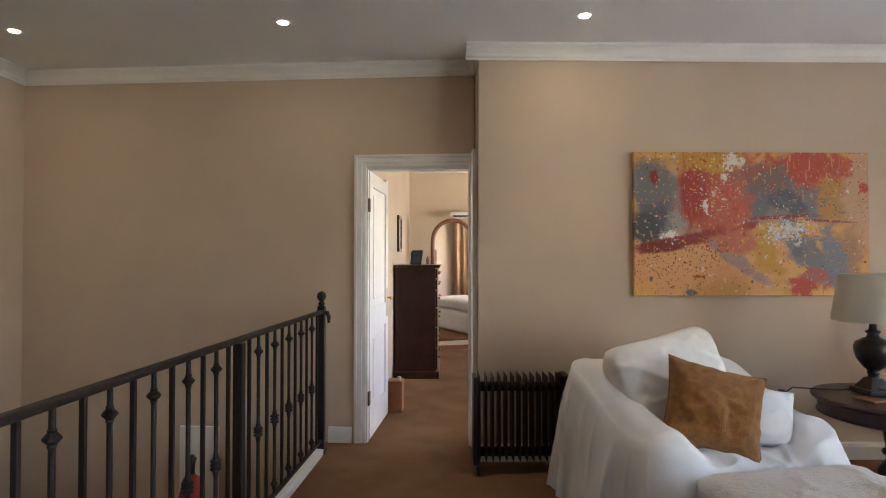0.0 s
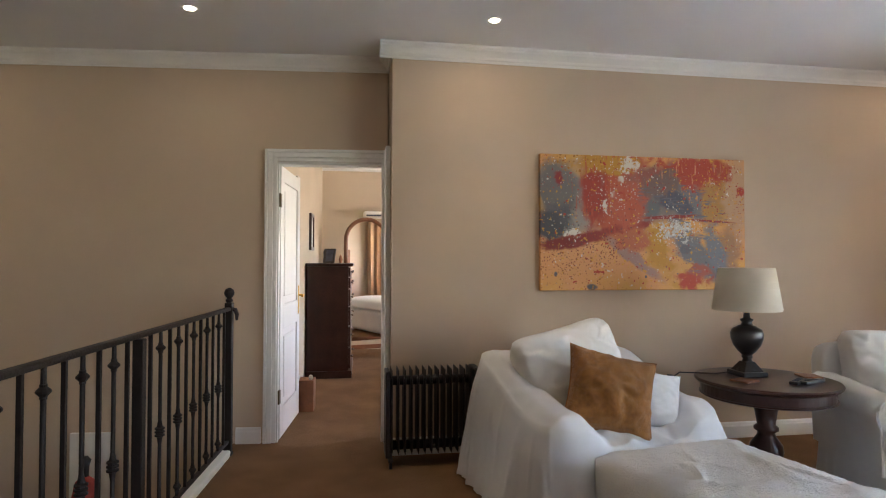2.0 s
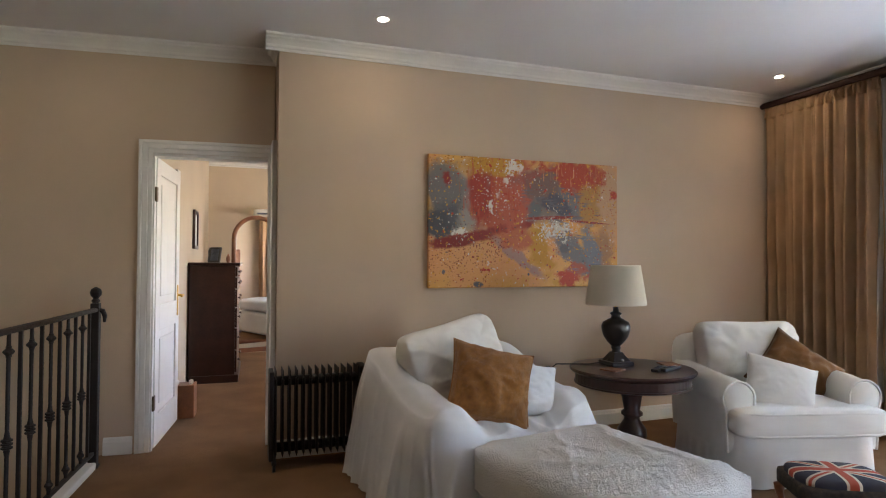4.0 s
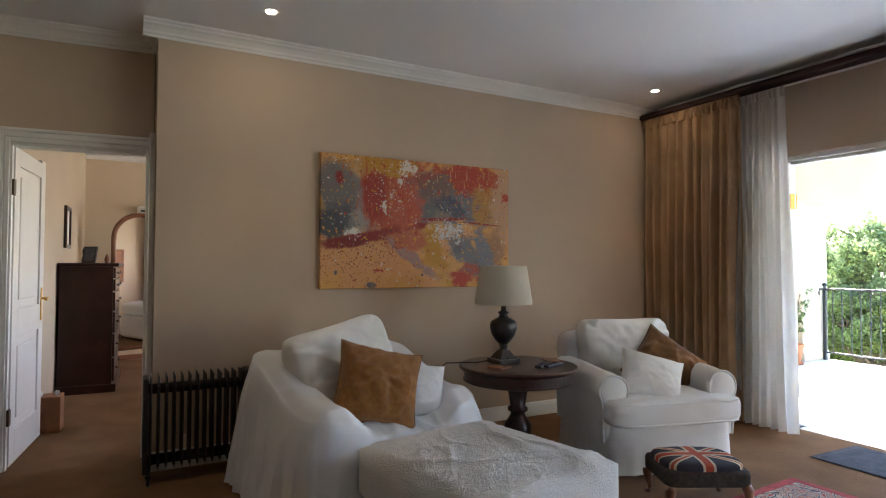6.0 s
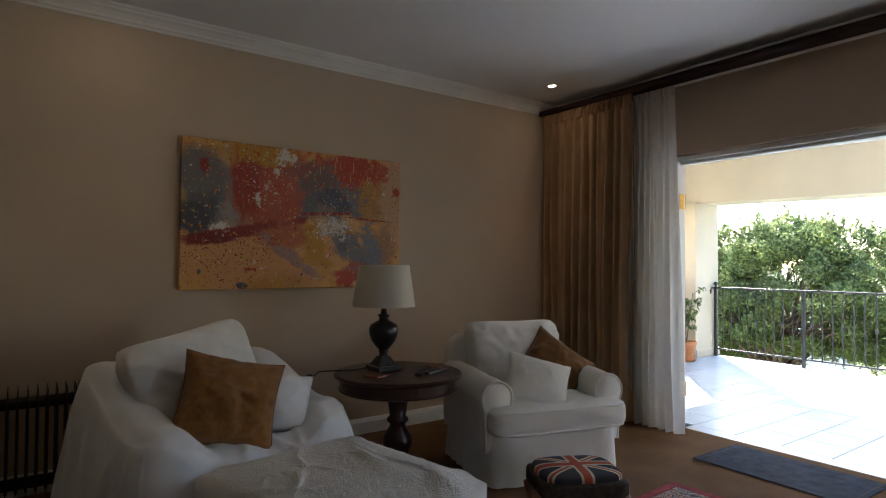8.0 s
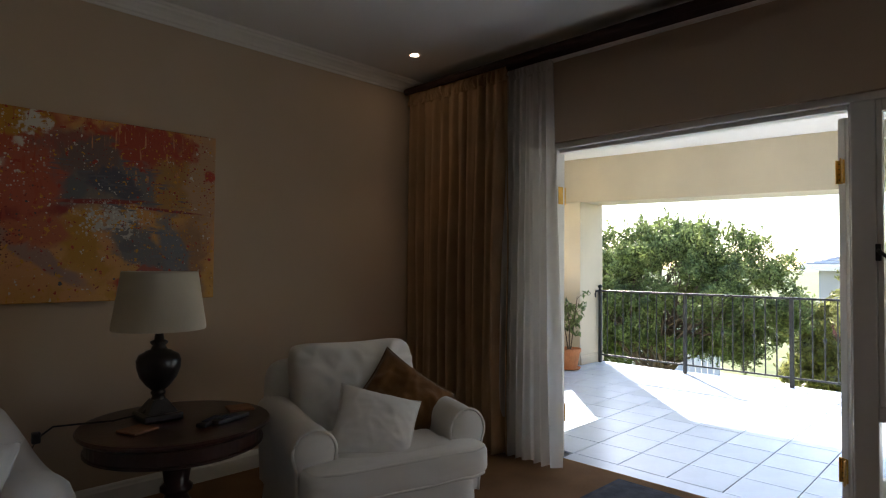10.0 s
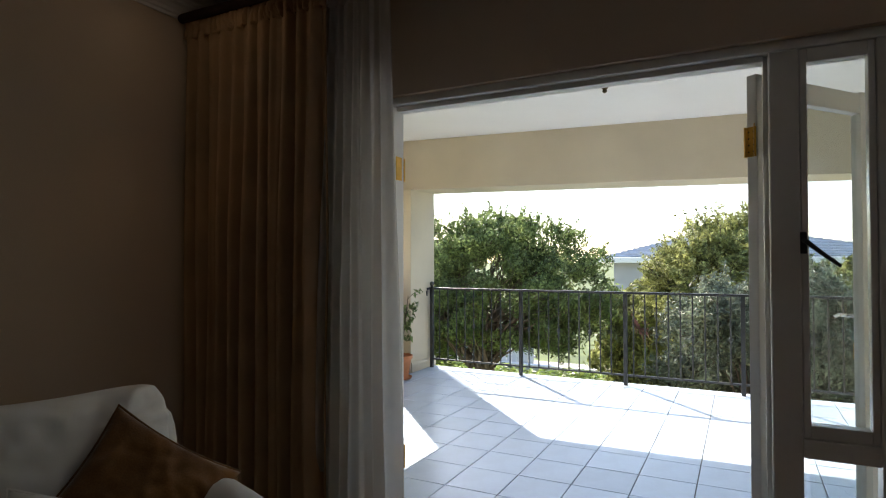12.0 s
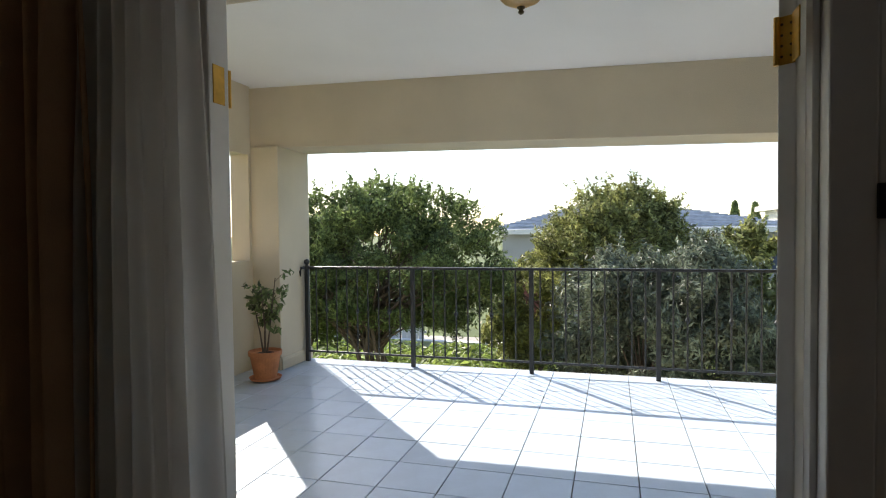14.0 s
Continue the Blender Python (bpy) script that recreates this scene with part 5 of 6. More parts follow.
def rugs():
    r = thing("rug", (3.375, 1.875, 0.001), "red and cream patterned oriental rug on the carpet", "rug", rz=3)
    m = bpy.data.materials.new("oriental rug")
    m.use_nodes = True
    nt = m.node_tree
    b = nt.nodes["Principled BSDF"]
    b.inputs["Roughness"].default_value = 0.97
    tc = nt.nodes.new("ShaderNodeTexCoord")
    vor = nt.nodes.new("ShaderNodeTexVoronoi")
    vor.inputs["Scale"].default_value = 22
    vor.feature = "DISTANCE_TO_EDGE"
    nt.links.new(tc.outputs["Object"], vor.inputs["Vector"])
    ramp = nt.nodes.new("ShaderNodeValToRGB")
    e = ramp.color_ramp.elements
    ramp.color_ramp.interpolation = "CONSTANT"
    e[0].color, e[0].position = (0.05, 0.05, 0.09, 1), 0.0
    e[1].color, e[1].position = (0.50, 0.42, 0.36, 1), 0.05
    x = e.new(0.16)
    x.color = (0.34, 0.06, 0.06, 1)
    x = e.new(0.27)
    x.color = (0.48, 0.38, 0.33, 1)
    nt.links.new(vor.outputs["Distance"], ramp.inputs["Fac"])
    nt.links.new(ramp.outputs["Color"], b.inputs["Base Color"])
    part("field", boxed(-1.38, -0.05, -1.95, -0.05, 0, 0.010, bevel=0.003), m, r, "patterned field")
    red = mat("red wool border", (0.42, 0.07, 0.07), 0.97, scale=30, vary=0.3, bump=0.8, bump_scale=220)
    bm = bmesh.new()
    for a in ((-1.43, 0, -0.05, 0), (-1.43, 0, -2.0, -1.95), (-1.43, -1.38, -1.95, -0.05), (-0.05, 0, -1.95, -0.05)):
        box(bm, *a, 0, 0.011, bevel=0.002)
    part("border", bm, red, r, "red border")
    d = thing("door_mat", (3.86, 1.13, 0.001), "dark blue-grey ribbed door mat at the terrace doors", "door mat", rz=-1.5)
    part("pad", boxed(0, 0.53, 0, 0.93, 0, 0.008, bevel=0.003), M["mat_grey"], d)
    bm = bmesh.new()
    for x0, x1, y0, y1 in ((0.025, 0.032, 0.03, 0.9), (0.498, 0.505, 0.03, 0.9), (0.032, 0.498, 0.03, 0.037), (0.032, 0.498, 0.893, 0.9)):
        box(bm, x0, x1, y0, y1, 0.008, 0.0080)
    part("edge_line", bm, M["plastic"], d)


slip_armchair()
draped_armchair()
ottoman()
place_pillow("fur_cushion", (1.05, 2.70, 0.62), -26, 15, -4, 0.47, 0.44, 0.21, M["brown_fur"], "golden brown patterned velvet cushion on the draped armchair", 3.0)
place_pillow("white_cushion", (1.32, 2.79, 0.56), -28, 12, -6, 0.34, 0.32, 0.19, M["sheet"], "plain white cushion behind the brown one", 8.0, 0.006)
place_pillow("pale_cushion", (2.81, 2.43, 0.55), -42, 20, -24, 0.40, 0.38, 0.15, M["slip"], "off-white square cushion on the slipcovered armchair", 12.0, 0.006)
place_pillow("brown_cushion", (3.09, 2.57, 0.590), -24, 38, -28, 0.44, 0.42, 0.14, M["brown_velvet"], "golden brown velvet cushion on the slipcovered armchair", 17.0)
footstool()
rugs()


# ---------------------------------------------------------------- bedroom
def bedroom():
    c = thing("chest_of_drawers", (-0.74, 6.50, 0), "tall dark mahogany chest of drawers", "chest of drawers", rz=-1.5)
    part("body", boxed(0.0, 0.46, 0.0, 0.95, 0.08, 1.25, bevel=0.004), M["dark_wood"], c)
    part("plinth", boxed(-0.01, 0.50, -0.015, 0.965, 0.0, 0.08, bevel=0.008), M["dark_wood"], c)
    part("top", boxed(-0.015, 0.51, -0.02, 0.97, 1.25, 1.285, bevel=0.01), M["dark_wood"], c)
    for z0, z1 in ((0.10, 0.33), (0.345, 0.57), (0.585, 0.79), (0.805, 0.99), (1.005, 1.12), (1.135, 1.235)):
        d = part("drawer", boxed(0.455, 0.48, 0.03, 0.92, z0, z1, bevel=0.005), M["dark_wood"], c)
        for y in (0.2, 0.75):
            part("knob", lathe([(0.006, 0), (0.008, 0.012), (0.016, 0.022), (0.012, 0.03)], 12, None, Matrix.Translation((0.48, y, (z0 + z1) / 2)) @ pose(0, 0, 0, 0, 90, 0)), M["chrome"], d, "pale metal knob")
    f = thing("photo_frame", (-0.50, 6.62, 1.285), "small dark photo frame standing on the chest", "photo frame", rz=-35)
    part("frame", boxed(-0.07, 0.07, -0.01, 0.01, 0.0, 0.17, bevel=0.004, m=pose(0, 0, 0, -12, 0, 0)), M["black_wood"], f)
    part("photo", boxed(-0.05, 0.05, -0.0125, -0.011, 0.02, 0.15, m=pose(0, 0, 0, -12, 0, 0)), M["mat_grey"], f, "pale grey photograph")
    v = thing("ornament", (-0.55, 6.95, 1.285), "small dark ornament standing on the chest", "ornament")
    part("body", lathe([(0.03, 0), (0.035, 0.02), (0.025, 0.08), (0.03, 0.13), (0.015, 0.17)], 14), M["black_wood"], v, smooth=True)
    b = thing("wooden_box", (-0.66, 5.13, 0), "orange-brown wooden box beside the open door", "box", rz=-4)
    part("carcass", boxed(-0.085, 0.085, -0.085, 0.085, 0, 0.27, bevel=0.004), M["block_wood"], b)
    for x in (-0.055, 0.055):
        part("knob", lathe([(0.012, 0.27), (0.02, 0.285), (0.016, 0.305), (0.006, 0.31)], 12, None, Matrix.Translation((x, -0.03, 0))), M["cornice"], b, "pale knob")
    p = thing("wall_picture", (-0.735, 7.05, 1.66), "dark-framed picture on the bedroom wall", "picture", rz=-2.6)
    bm = bmesh.new()
    for y0, y1, z0, z1 in ((-0.17, -0.13, -0.22, 0.22), (0.13, 0.17, -0.22, 0.22), (-0.13, 0.13, -0.22, -0.18), (-0.13, 0.13, 0.18, 0.22)):
        box(bm, 0.002, 0.03, y0, y1, z0, z1, bevel=0.004)
    part("frame", bm, M["dark_wood"], p)
    part("print", boxed(0.004, 0.012, -0.13, 0.13, -0.18, 0.18), M["slip"], p, "pale print")
    # cheval mirror
    mi = thing("cheval_mirror", (-0.03, 8.0, 0), "arched wooden cheval mirror on a stand", "mirror", rz=13)
    pts = [(-0.29, 0.24), (-0.29, 1.55)] + [(-0.29 * math.cos(a), 1.60 + 0.29 * math.sin(a)) for a in [math.pi * k / 16 for k in range(17)]] + [(0.29, 1.55), (0.29, 0.24), (-0.29, 0.24)]
    part("frame", tube(bmesh.new(), [(x, 0, z) for x, z in pts], 0.03, 10, Vector((0, 1, 0))), M["mid_wood"], mi, smooth=True)
    bm = bmesh.new()
    face = [bm.verts.new((x, -0.008, z)) for x, z in pts[:-1]]
    bm.faces.new(face)
    geo = bmesh.ops.extrude_face_region(bm, geom=list(bm.faces))
    for q in [g for g in geo["geom"] if isinstance(g, bmesh.types.BMVert)]:
        q.co.y += 0.014
    mir = bpy.data.materials.new("mirror glass")
    mir.use_nodes = True
    bs = mir.node_tree.nodes["Principled BSDF"]
    bs.inputs["Metallic"].default_value, bs.inputs["Roughness"].default_value = 1.0, 0.02
    bs.inputs["Base Color"].default_value = (0.88, 0.88, 0.87, 1)
    part("glass", bm, mir, mi, "mirror glass")
    for x in (-0.36, 0.36):
        part("post", lathe([(0.03, 0.1), (0.03, 0.2), (0.018, 0.25), (0.022, 0.6), (0.018, 0.9), (0.026, 0.95), (0.018, 1.0), (0.02, 1.3), (0.03, 1.33), (0.018, 1.37), (0.006, 1.40)], 14, None, Matrix.Translation((x, 0, 0))), M["mid_wood"], mi, smooth=True)
        part("foot", boxed(x - 0.03, x + 0.03, -0.24, 0.24, 0.0, 0.10, bevel=0.02), M["mid_wood"], mi)
    part("stretcher", boxed(-0.34, 0.34, -0.02, 0.02, 0.10, 0.16, bevel=0.006), M["mid_wood"], mi)
    ac = thing("air_conditioner", (0.34, 8.64, 1.95), "white wall-mounted air conditioner", "air conditioner")
    part("case", soft_block(bmesh.new(), (0.8, 0.2, 0.10), Matrix.Translation((0, -0.10, 0.05)), 8, 8), M["white"], ac, smooth=True)
    part("vent", boxed(-0.36, 0.36, -0.205, -0.19, 0.02, 0.045, bevel=0.004), M["mat_grey"], ac)
    # bed that shows in the mirror
    bed = thing("bed", (2.0, 5.7, 0), "double bed with white bedding and a pale valance", "bed")
    part("valance", soft_block(bmesh.new(), (1.6, 1.9, 0.42), Matrix.Translation((0, 0, 0.22)), 10, 10), M["slip"], bed, smooth=True)
    part("duvet", soft_block(bmesh.new(), (1.66, 1.94, 0.24), Matrix.Translation((0, 0, 0.52)), 14, 5, 0.02, 3, 4), M["sheet"], bed, smooth=True)
    part("headboard", boxed(0.82, 0.88, -0.9, 0.9, 0.1, 1.15, bevel=0.02), M["mid_wood"], bed)
    cu = thing("bedroom_curtain", (0, 0, 0), "yellow curtain in the bedroom", "curtain")
    bm = hanging(bmesh.new(), 0, 0.7, 0, 2.5, 0.03, 6, 0.03, 3.0, n=90)
    for v in bm.verts:
        x, y, z = v.co
        v.co = Vector((1.9 + y, 4.42 + x, z))
    ob = part("cloth", bm, M["curtain"], cu, smooth=True)
    ob.modifiers.new("thick", "SOLIDIFY").thickness = 0.004
    bp = thing("bedroom_picture", (1.35, 4.305, 1.25), "brown framed picture on the bedroom wall", "picture")
    part("frame", boxed(-0.18, 0.18, 0, 0.03, -0.3, 0.3, bevel=0.005), M["mid_wood"], bp)
    part("print", boxed(-0.14, 0.14, 0.03, 0.032, -0.26, 0.26), M["block_wood"], bp, "brown print")


bedroom()


# ---------------------------------------------------------------- greenery
def leaf_cloud(centers, normals, size, stretch, seed, droop=0.0):
    """Many small folded leaves: one quad pair each, as raw vertices and faces."""
    rng = np.random.default_rng(seed)
    n = len(centers)
    d = normals + rng.normal(0, 0.55, (n, 3))
    d[:, 2] -= droop
    d /= np.linalg.norm(d, axis=1)[:, None]
    a = np.cross(d, rng.normal(0, 1, (n, 3)))
    a /= np.linalg.norm(a, axis=1)[:, None]
    b = np.cross(d, a)
    s = size * rng.uniform(0.6, 1.35, n)[:, None]
    tip, root = centers + a * s * stretch, centers - a * s * stretch
    left, right = centers + b * s * 0.5 + d * s * 0.18, centers - b * s * 0.5 + d * s * 0.18
    verts = np.stack([root, left, tip, right], 1).reshape(-1, 3)
    idx = np.arange(n)[:, None] * 4
    faces = np.concatenate([idx + np.array([[0, 1, 2]]), idx + np.array([[0, 2, 3]])])
    return verts, faces


def cloud_mesh(name, verts, faces, material, parent, label=""):
    me = bpy.data.meshes.new(name)
    me.from_pydata(verts.tolist(), [], faces.tolist())
    me.materials.append(material)
    ob = new(name, me)
    ob.parent = parent
    if label:
        tagged(ob, label)
    return ob


def foliage(name, color, dark, trans=0.3):
    m = mat(name, color, 0.5, scale=1.5, second=dark, bump=0.0, island=True, trans=trans, spec=0.4)
    return m


LEAF_DARK = foliage("dark green leaves", (0.20, 0.25, 0.085), (0.07, 0.105, 0.045), 0.45)
LEAF_OLIVE = foliage("olive green leaves", (0.32, 0.33, 0.12), (0.13, 0.145, 0.055), 0.42)
LEAF_GREY = foliage("silvery green leaves", (0.23, 0.27, 0.19), (0.04, 0.052, 0.033), 0.3)
LEAF_LIME = foliage("light green leaves", (0.26, 0.33, 0.08), (0.14, 0.19, 0.05), 0.4)
BARK = mat("grey brown bark", (0.13, 0.10, 0.075), 0.95, scale=9, vary=0.35, bump=0.8, bump_scale=30)


def tree(base, envelope, lobes, leaves, size, stretch, material, label, seed, droop=0.3, lobe_r=(0.45, 0.9), trunk_r=0.16, stems=1, twigs=0, reach=0.5):
    """envelope: crown centre (relative to base) and its three radii."""
    rng = np.random.default_rng(seed)
    t = thing("tree", base, label, "tree")
    c, rad = np.array(envelope[0]), np.array(envelope[1])
    p = rng.normal(0, 1, (lobes, 3))
    p /= np.linalg.norm(p, axis=1)[:, None]
    p *= rng.uniform(0.35, 1.0, (lobes, 1)) ** 0.5
    p[:, 2] = np.where(p[:, 2] < -0.75, -0.75, p[:, 2])
    cen = c + p * rad * 0.86
    lr = rng.uniform(*lobe_r, lobes)
    bm = bmesh.new()
    for s in range(stems):
        off = Vector((rng.normal(0, 0.25), rng.normal(0, 0.25), 0)) if stems > 1 else Vector()
        top = Vector(c) + Vector((off.x * 3, off.y * 3, -0.1 * rad[2]))
        pts = [off * 0.4 + (top - off) * k / 6 + Vector((rng.normal(0, 0.08), rng.normal(0, 0.08), 0)) * (k > 0) for k in range(7)]
        tube(bm, pts, [trunk_r * (1 - 0.12 * k) for k in range(7)], 9)
        for q in range(s, lobes, max(stems * 2, lobes // 24)):
            start = pts[3 + q % 3]
            end = Vector(cen[q])
            mid = start.lerp(end, 0.5) + Vector((rng.normal(0, 0.15), rng.normal(0, 0.15), 0.12))
            tube(bm, [start, start.lerp(mid, 0.6), mid, end], [trunk_r * 0.42, trunk_r * 0.33, trunk_r * 0.22, trunk_r * 0.07], 6)
    twig_bm = bm
    w = lr ** 2 / (lr ** 2).sum()
    pick = rng.choice(lobes, leaves, p=w)
    d = rng.normal(0, 1, (leaves, 3))
    d[:, 2] = d[:, 2] * 0.9 + 0.25
    d /= np.linalg.norm(d, axis=1)[:, None]
    r = lr[pick] * rng.uniform(0.55, 1.0, leaves) ** 0.45 * (1 + 0.22 * rng.normal(0, 1, leaves) * (rng.random(leaves) < 0.25))
    pos = cen[pick] + d * r[:, None] * np.array([1, 1, 0.8])
    if twigs:
        # loose sprays that break the outline
        q = rng.choice(lobes, twigs)
        way = rng.normal(0, 0.6, (twigs, 3)) + (cen[q] - c) / rad + np.array([0, 0, 0.45])
        way /= np.linalg.norm(way, axis=1)[:, None]
        length = reach * rng.uniform(0.4, 1.0, twigs)
        step = np.tile(np.linspace(0.1, 1.0, 26), twigs)
        k = np.repeat(np.arange(twigs), 26)
        spray = cen[q][k] + way[k] * (lr[q][k] * 0.6 + length[k] * step)[:, None] + rng.normal(0, 0.035, (twigs * 26, 3)) * (1.3 - step)[:, None]
        pos, d = np.concatenate([pos, spray]), np.concatenate([d, way[k]])
        for b in range(0, twigs, 4):
            a = Vector(cen[q[b]])
            e = a + Vector(way[b]) * float(lr[q[b]] * 0.6 + length[b])
            tube(twig_bm, [a, a.lerp(e, 0.5) + Vector((0, 0, 0.02)), e], [0.012, 0.008, 0.004], 4)
    part("trunk", twig_bm, BARK, t, "branching grey-brown trunk", smooth=True)
    v, f = leaf_cloud(pos, d, size, stretch, seed + 1, droop)
    cloud_mesh("crown", v, f, material, t, "crown of small leaves with gaps")
    return t


def outside():
    GZ = -3.0
    grass = mat("mown grass", (0.10, 0.14, 0.035), 0.95, scale=0.6, second=(0.055, 0.085, 0.022), bump=0.8, bump_scale=14)
    bm = grid_sheet(bmesh.new(), 40, 40, lambda u, v: Vector((-400 + 1200 * u, -600 + 1200 * v, GZ - 0.02)))
    structure("ground", bm, grass, "grass garden ground reaching to the horizon", "ground")
    structure("house_base", boxed(-1.09, 8.75, -3.2, 5.1, GZ, -0.36), M["ext_wall"], "cream plastered lower storey of the house", "wall")
    paving = mat("pale concrete paving", (0.36, 0.34, 0.30), 0.9, scale=1, vary=0.12, bump=0.4, bump_scale=20)
    structure("pavement", boxed(23.4, 26.0, -30, 40, GZ - 0.2, GZ + 0.02), paving, "pale concrete drive beyond the garden", "pavement")
    w = thing("garden_wall", (23.0, 6.0, GZ), "low white garden wall", "wall")
    part("wall", boxed(-0.1, 0.1, -18, 14, 0, 0.35, bevel=0.01), M["cornice"], w)
    part("coping", boxed(-0.14, 0.14, -18, 14, 0.35, 0.41, bevel=0.01), M["cornice"], w)
    fence = thing("board_fence", (24.4, 11.5, GZ), "pale grey board fence behind the garden tree", "fence")
    for k in range(26):
        part("board", boxed(-0.012, 0.012, -0.11, 0.11, 0.05, 2.0 + 0.01 * math.sin(k * 7.0), bevel=0.004, m=Matrix.Translation((0, -3.0 + 0.235 * k, 0))), M["cornice"], fence)
    for z in (0.45, 1.55):
        part("rail", boxed(0.013, 0.06, -3.2, 3.2, z - 0.05, z + 0.05, bevel=0.004), M["cornice"], fence)
    # hedge plants in front of the wall
    rng = np.random.default_rng(44)
    n = 26000
    pos = np.stack([rng.uniform(17.5, 22.6, n), rng.uniform(-8, 17, n), GZ + 0.45 * rng.random(n) ** 1.5], 1)
    pos[:, 2] += 0.22 * np.sin(pos[:, 0] * 2.1) * np.sin(pos[:, 1] * 1.3) * (rng.random(n))
    v, f = leaf_cloud(pos, np.tile([0, 0, 1.0], (n, 1)), 0.11, 1.2, 5)
    me = bpy.data.meshes.new("garden_plants")
    me.from_pydata(v.tolist(), [], f.tolist())
    me.materials.append(LEAF_LIME)
    tagged(new("garden_plants", me), "light green low garden planting", "plants", "", "stuff")
    tree((15.2, 6.5, GZ), ((0, 0.1, 3.62), (2.1, 3.6, 2.0)), 330, 125000, 0.038, 1.1, LEAF_DARK, "dense dark green rounded tree beyond the terrace", 3, 0.5, (0.16, 0.42), 0.075, 6, 900, 0.4)
    tree((16.5, 9.3, GZ), ((0, 0, 3.0), (1.9, 2.0, 2.0)), 50, 24000, 0.09, 0.9, LEAF_DARK, "dark green tree beside the larger one", 8, 0.5, (0.4, 0.75), 0.14, 2)
    tree((17.2, 1.5, GZ), ((0, -0.1, 3.75), (1.6, 2.0, 1.75)), 240, 44000, 0.036, 1.6, LEAF_OLIVE, "airy olive green tree with an uneven crown", 11, 0.2, (0.10, 0.28), 0.09, 3, 1100, 0.55)
    tree((17.0, -1.6, GZ), ((0, 0, 3.0), (1.4, 1.9, 1.6)), 46, 22000, 0.06, 1.3, LEAF_OLIVE, "yellowish green tree behind the shrub", 12, 0.2, (0.2, 0.45), 0.1, 2, 400, 0.45)
    tree((13.2, 0.7, GZ), ((0, -0.1, 2.35), (1.2, 1.9, 1.95)), 110, 44000, 0.032, 1.9, LEAF_GREY, "silvery narrow-leaved shrub close to the railing", 15, 0.1, (0.18, 0.45), 0.05, 5, 1000, 0.45)
    tree((14.2, -2.4, GZ), ((0, 0, 2.0), (1.2, 1.6, 1.7)), 64, 34000, 0.039, 1.8, LEAF_GREY, "silvery shrub beside the railing end", 16, 0.1, (0.25, 0.5), 0.05, 4)
    tree((19.0, 3.6, GZ), ((0, 0, 2.1), (1.2, 1.5, 1.9)), 44, 18000, 0.07, 1.1, LEAF_OLIVE, "small yellow-green garden tree", 19, 0.2, (0.25, 0.5), 0.08, 2)
    for y, s in ((-6.35, 1.0), (-7.55, 0.97)):
        cf = thing("conifer", (45.0, y, GZ), "dark pointed conifer far off", "tree", "far conifers")
        part("trunk", tube(bmesh.new(), [(0, 0, 0), (0, 0, 5.5 * s)], [0.15, 0.03], 8), BARK, cf)
        m2 = 5000
        h = rng.random(m2)
        ang = rng.uniform(0, 6.283, m2)
        rr = (1 - h) * 0.8 * rng.uniform(0.6, 1.05, m2) + 0.05
        pos = np.stack([np.cos(ang) * rr, np.sin(ang) * rr, 2.5 + h * 3.6 * s], 1)
        nn = np.stack([np.cos(ang), np.sin(ang), 0.3 + 0 * ang], 1)
        v, f = leaf_cloud(pos, nn, 0.12, 1.2, 60)
        cloud_mesh("crown", v, f, LEAF_DARK, cf)
    # neighbouring house with a tiled hip roof
    h = thing("neighbour_house", (30, 0.3, GZ), "pale house with a grey tiled hip roof", "house")
    part("wall", boxed(0, 9, -6, 6, 0, 4.4), mat("pale grey render", (0.40, 0.40, 0.40), 0.9, scale=1, vary=0.06, bump=0.2), h)
    roofm = mat("grey slate", (0.46, 0.48, 0.52), 0.5, scale=3, vary=0.2, bump=0.3, bump_scale=9, island=False)
    bm = bmesh.new()
    e, z0, z1 = 0.6, 4.4, 5.9
    a = [Vector(p) for p in ((-e, -6 - e, z0), (9 + e, -6 - e, z0), (9 + e, 6 + e, z0), (-e, 6 + e, z0))]
    r0, r1 = Vector((4.5, 0.9, z1)), Vector((4.5, 1.7, z1))
    vs = [bm.verts.new(p) for p in (*a, r0, r1)]
    for q in ((0, 1, 4), (1, 2, 5, 4), (2, 3, 5), (3, 0, 4, 5), (3, 2, 1, 0)):
        bm.faces.new([vs[k] for k in q])
    roof = part("roof", bm, roofm, h, "grey tiled hip roof")
    bm = bmesh.new()
    for k in range(1, 22):
        t = k / 22
        p0, p1 = a[0].lerp(r0, t), a[3].lerp(r1, t)
        lift = Vector((-0.02, 0, 0.03))
        tube(bm, [p0 + lift, p1 + lift], 0.035, 4)
    part("tile_course", bm, roofm, roof)
    part("fascia", boxed(-e - 0.05, -e, -6 - e, 6 + e, z0 - 0.22, z0, bevel=0.01), M["cornice"], h, "white fascia and gutter")
    for y in (-5.5, -1.5, 3.2):
        wn_ = part("window", boxed(-0.06, 0.02, y - 0.7, y + 0.7, 2.5, 3.7, bevel=0.01), M["cornice"], h, "white framed window")
        part("pane", boxed(-0.07, -0.055, y - 0.62, y + 0.62, 2.58, 3.62), M["mat_grey"], wn_, "dark glass")
    part("garage_door", boxed(-0.08, 0.02, 4.0, 5.6, 0.0, 2.3, bevel=0.01), mat("dark red brown boards", (0.13, 0.04, 0.028), 0.7, scale=5, vary=0.3, bump=0.2), h, "dark red-brown door")
    h2 = thing("white_house", (38, -7.9, GZ), "white house gable far off", "house")
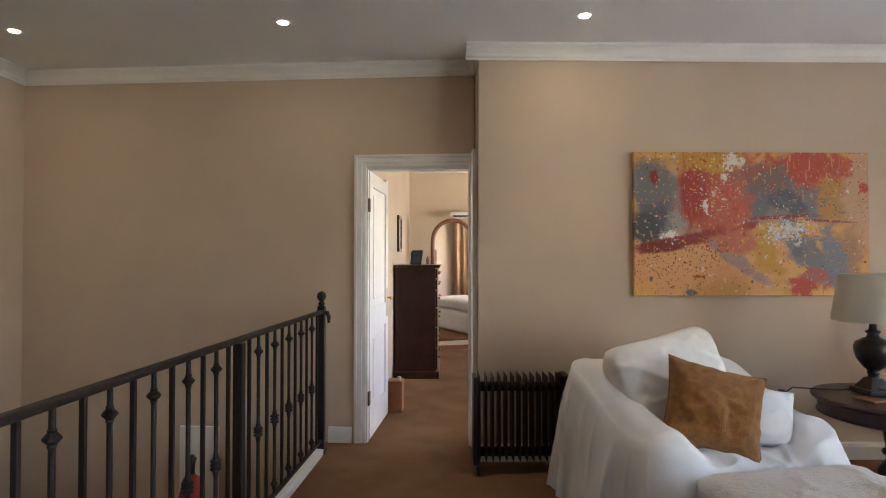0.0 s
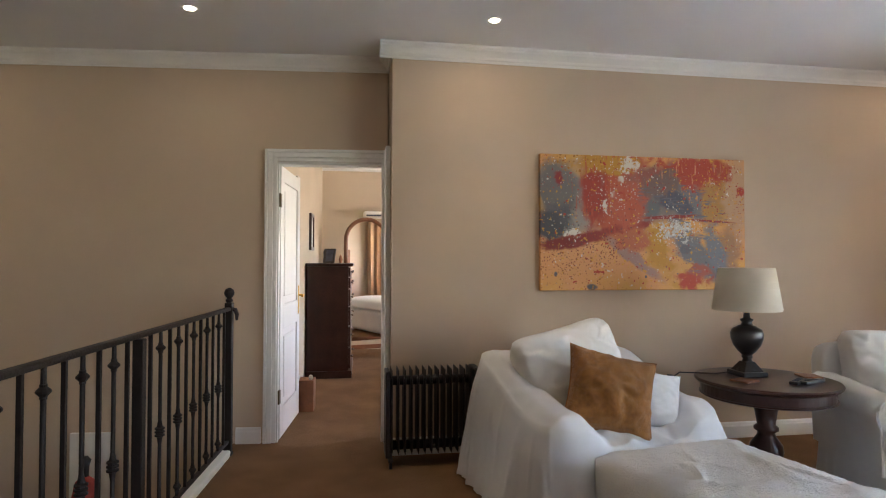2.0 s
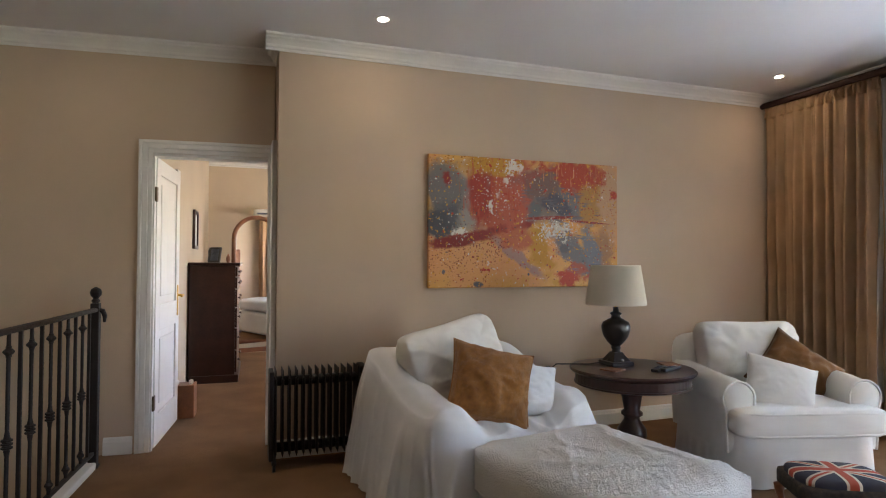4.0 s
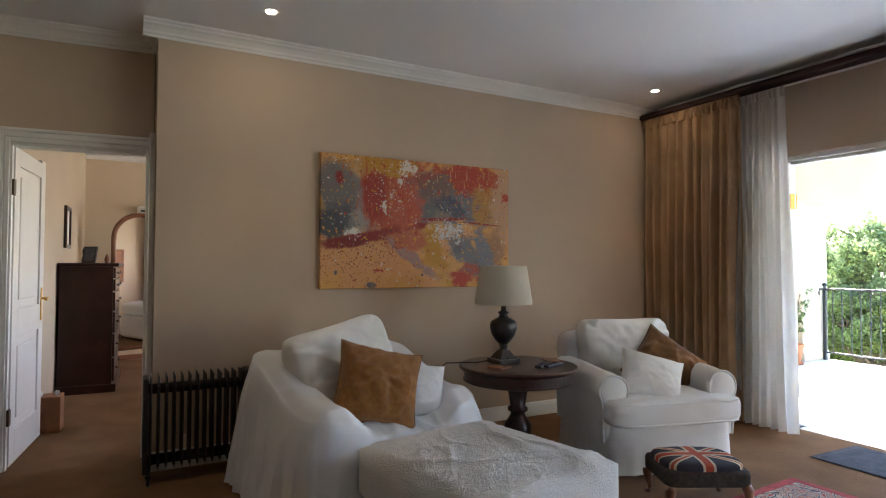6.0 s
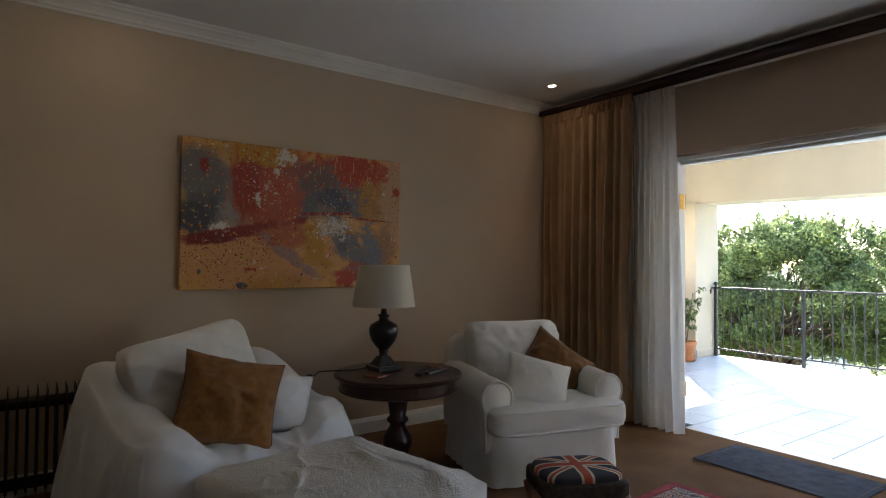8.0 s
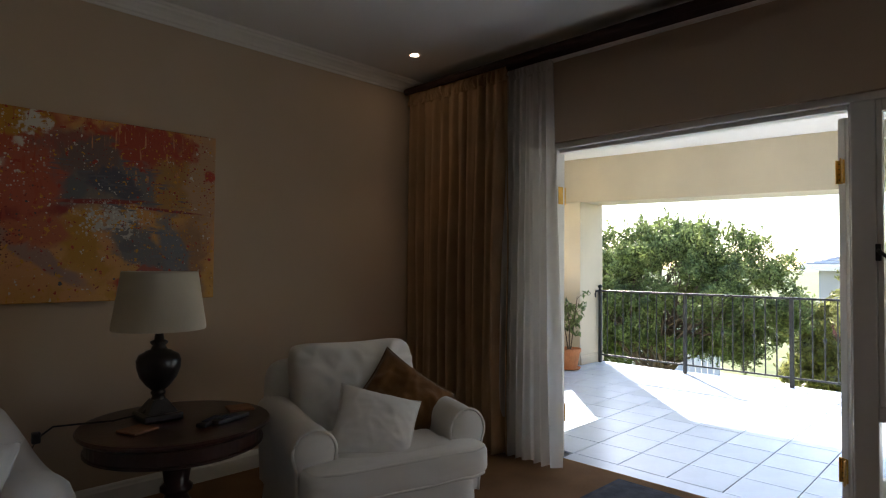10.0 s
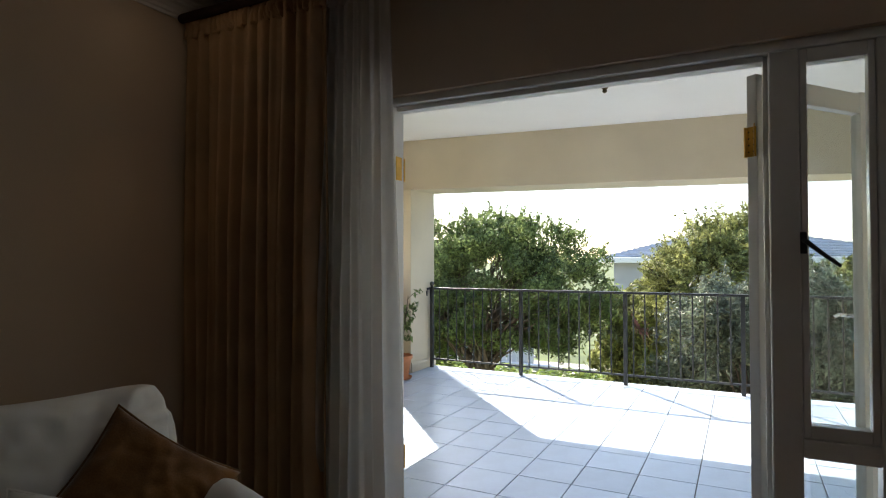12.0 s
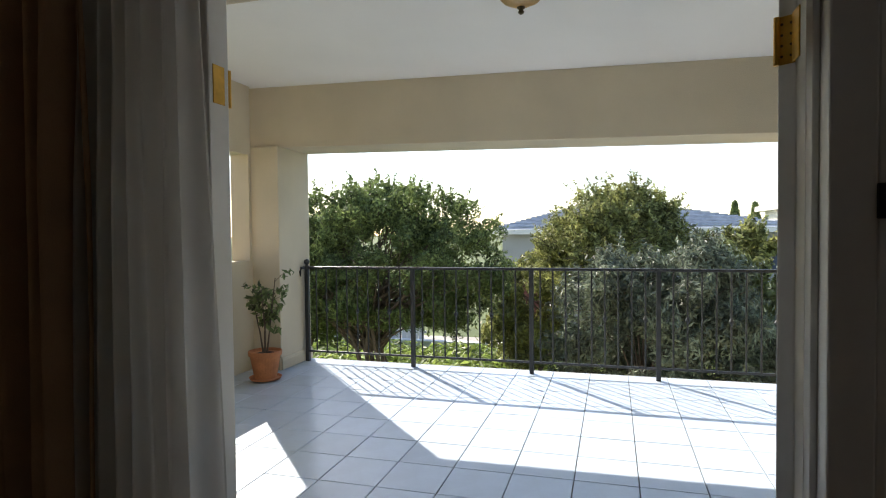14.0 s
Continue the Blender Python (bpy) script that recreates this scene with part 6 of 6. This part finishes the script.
    part("wall", boxed(0, 6, -8, 0, 0, 5.4), M["cornice"], h2)
    part("roof", boxed(-0.5, 6.5, -8.5, 0.5, 5.4, 5.7, bevel=0.02), M["cornice"], h2, "white flat roof edge")


outside()


def pot_plant():
    p = thing("potted_plant", (7.52, 4.36, 0.0), "small leafy plant in a terracotta pot on a saucer", "plant")
    pot = part("pot", lathe([(0.095, 0.018), (0.10, 0.03), (0.135, 0.22), (0.148, 0.225), (0.150, 0.262), (0.140, 0.265), (0.13, 0.24)], 30), M["terracotta"], p, smooth=False)
    part("saucer", lathe([(0.10, 0.0), (0.13, 0.005), (0.145, 0.026), (0.138, 0.028), (0.12, 0.016)], 30), M["terracotta"], p)
    part("soil", lathe([(0.128, 0.235), (0.06, 0.242), (0.01, 0.245)], 20), M["soil"], p)
    rng = np.random.default_rng(9)
    bm = bmesh.new()
    tips = []
    for k in range(4):
        a = k * 1.6 + 0.3
        top = Vector((0.10 * math.cos(a), 0.10 * math.sin(a), 0.62 + 0.10 * k))
        pts = [Vector((0.015 * math.cos(a), 0.015 * math.sin(a), 0.23)), Vector((0.03 * math.cos(a + 1), 0.03 * math.sin(a), 0.42)), top]
        tube(bm, pts, [0.009, 0.007, 0.004], 7)
        for j in range(9):
            q = pts[1].lerp(top, rng.random()) + Vector((0, 0, 0.05))
            e = q + Vector((rng.normal(0, 0.10), rng.normal(0, 0.10), rng.uniform(-0.02, 0.16)))
            tube(bm, [q, q.lerp(e, 0.5) + Vector((0, 0, 0.02)), e], [0.003, 0.0025, 0.0015], 5)
            tips += [q.lerp(e, f) for f in (0.4, 0.6, 0.8, 1.0, 1.05)]
    part("stems", bm, BARK, p, "thin brown stems")
    pos = np.array([tuple(t) for t in tips for _ in range(2)]) + rng.normal(0, 0.014, (len(tips) * 2, 3))
    v, f = leaf_cloud(pos, rng.normal(0, 1, (len(pos), 3)), 0.030, 1.2, 21, 0.3)
    cloud_mesh("leaves", v, f, LEAF_DARK, p, "small dark green leaves")


pot_plant()
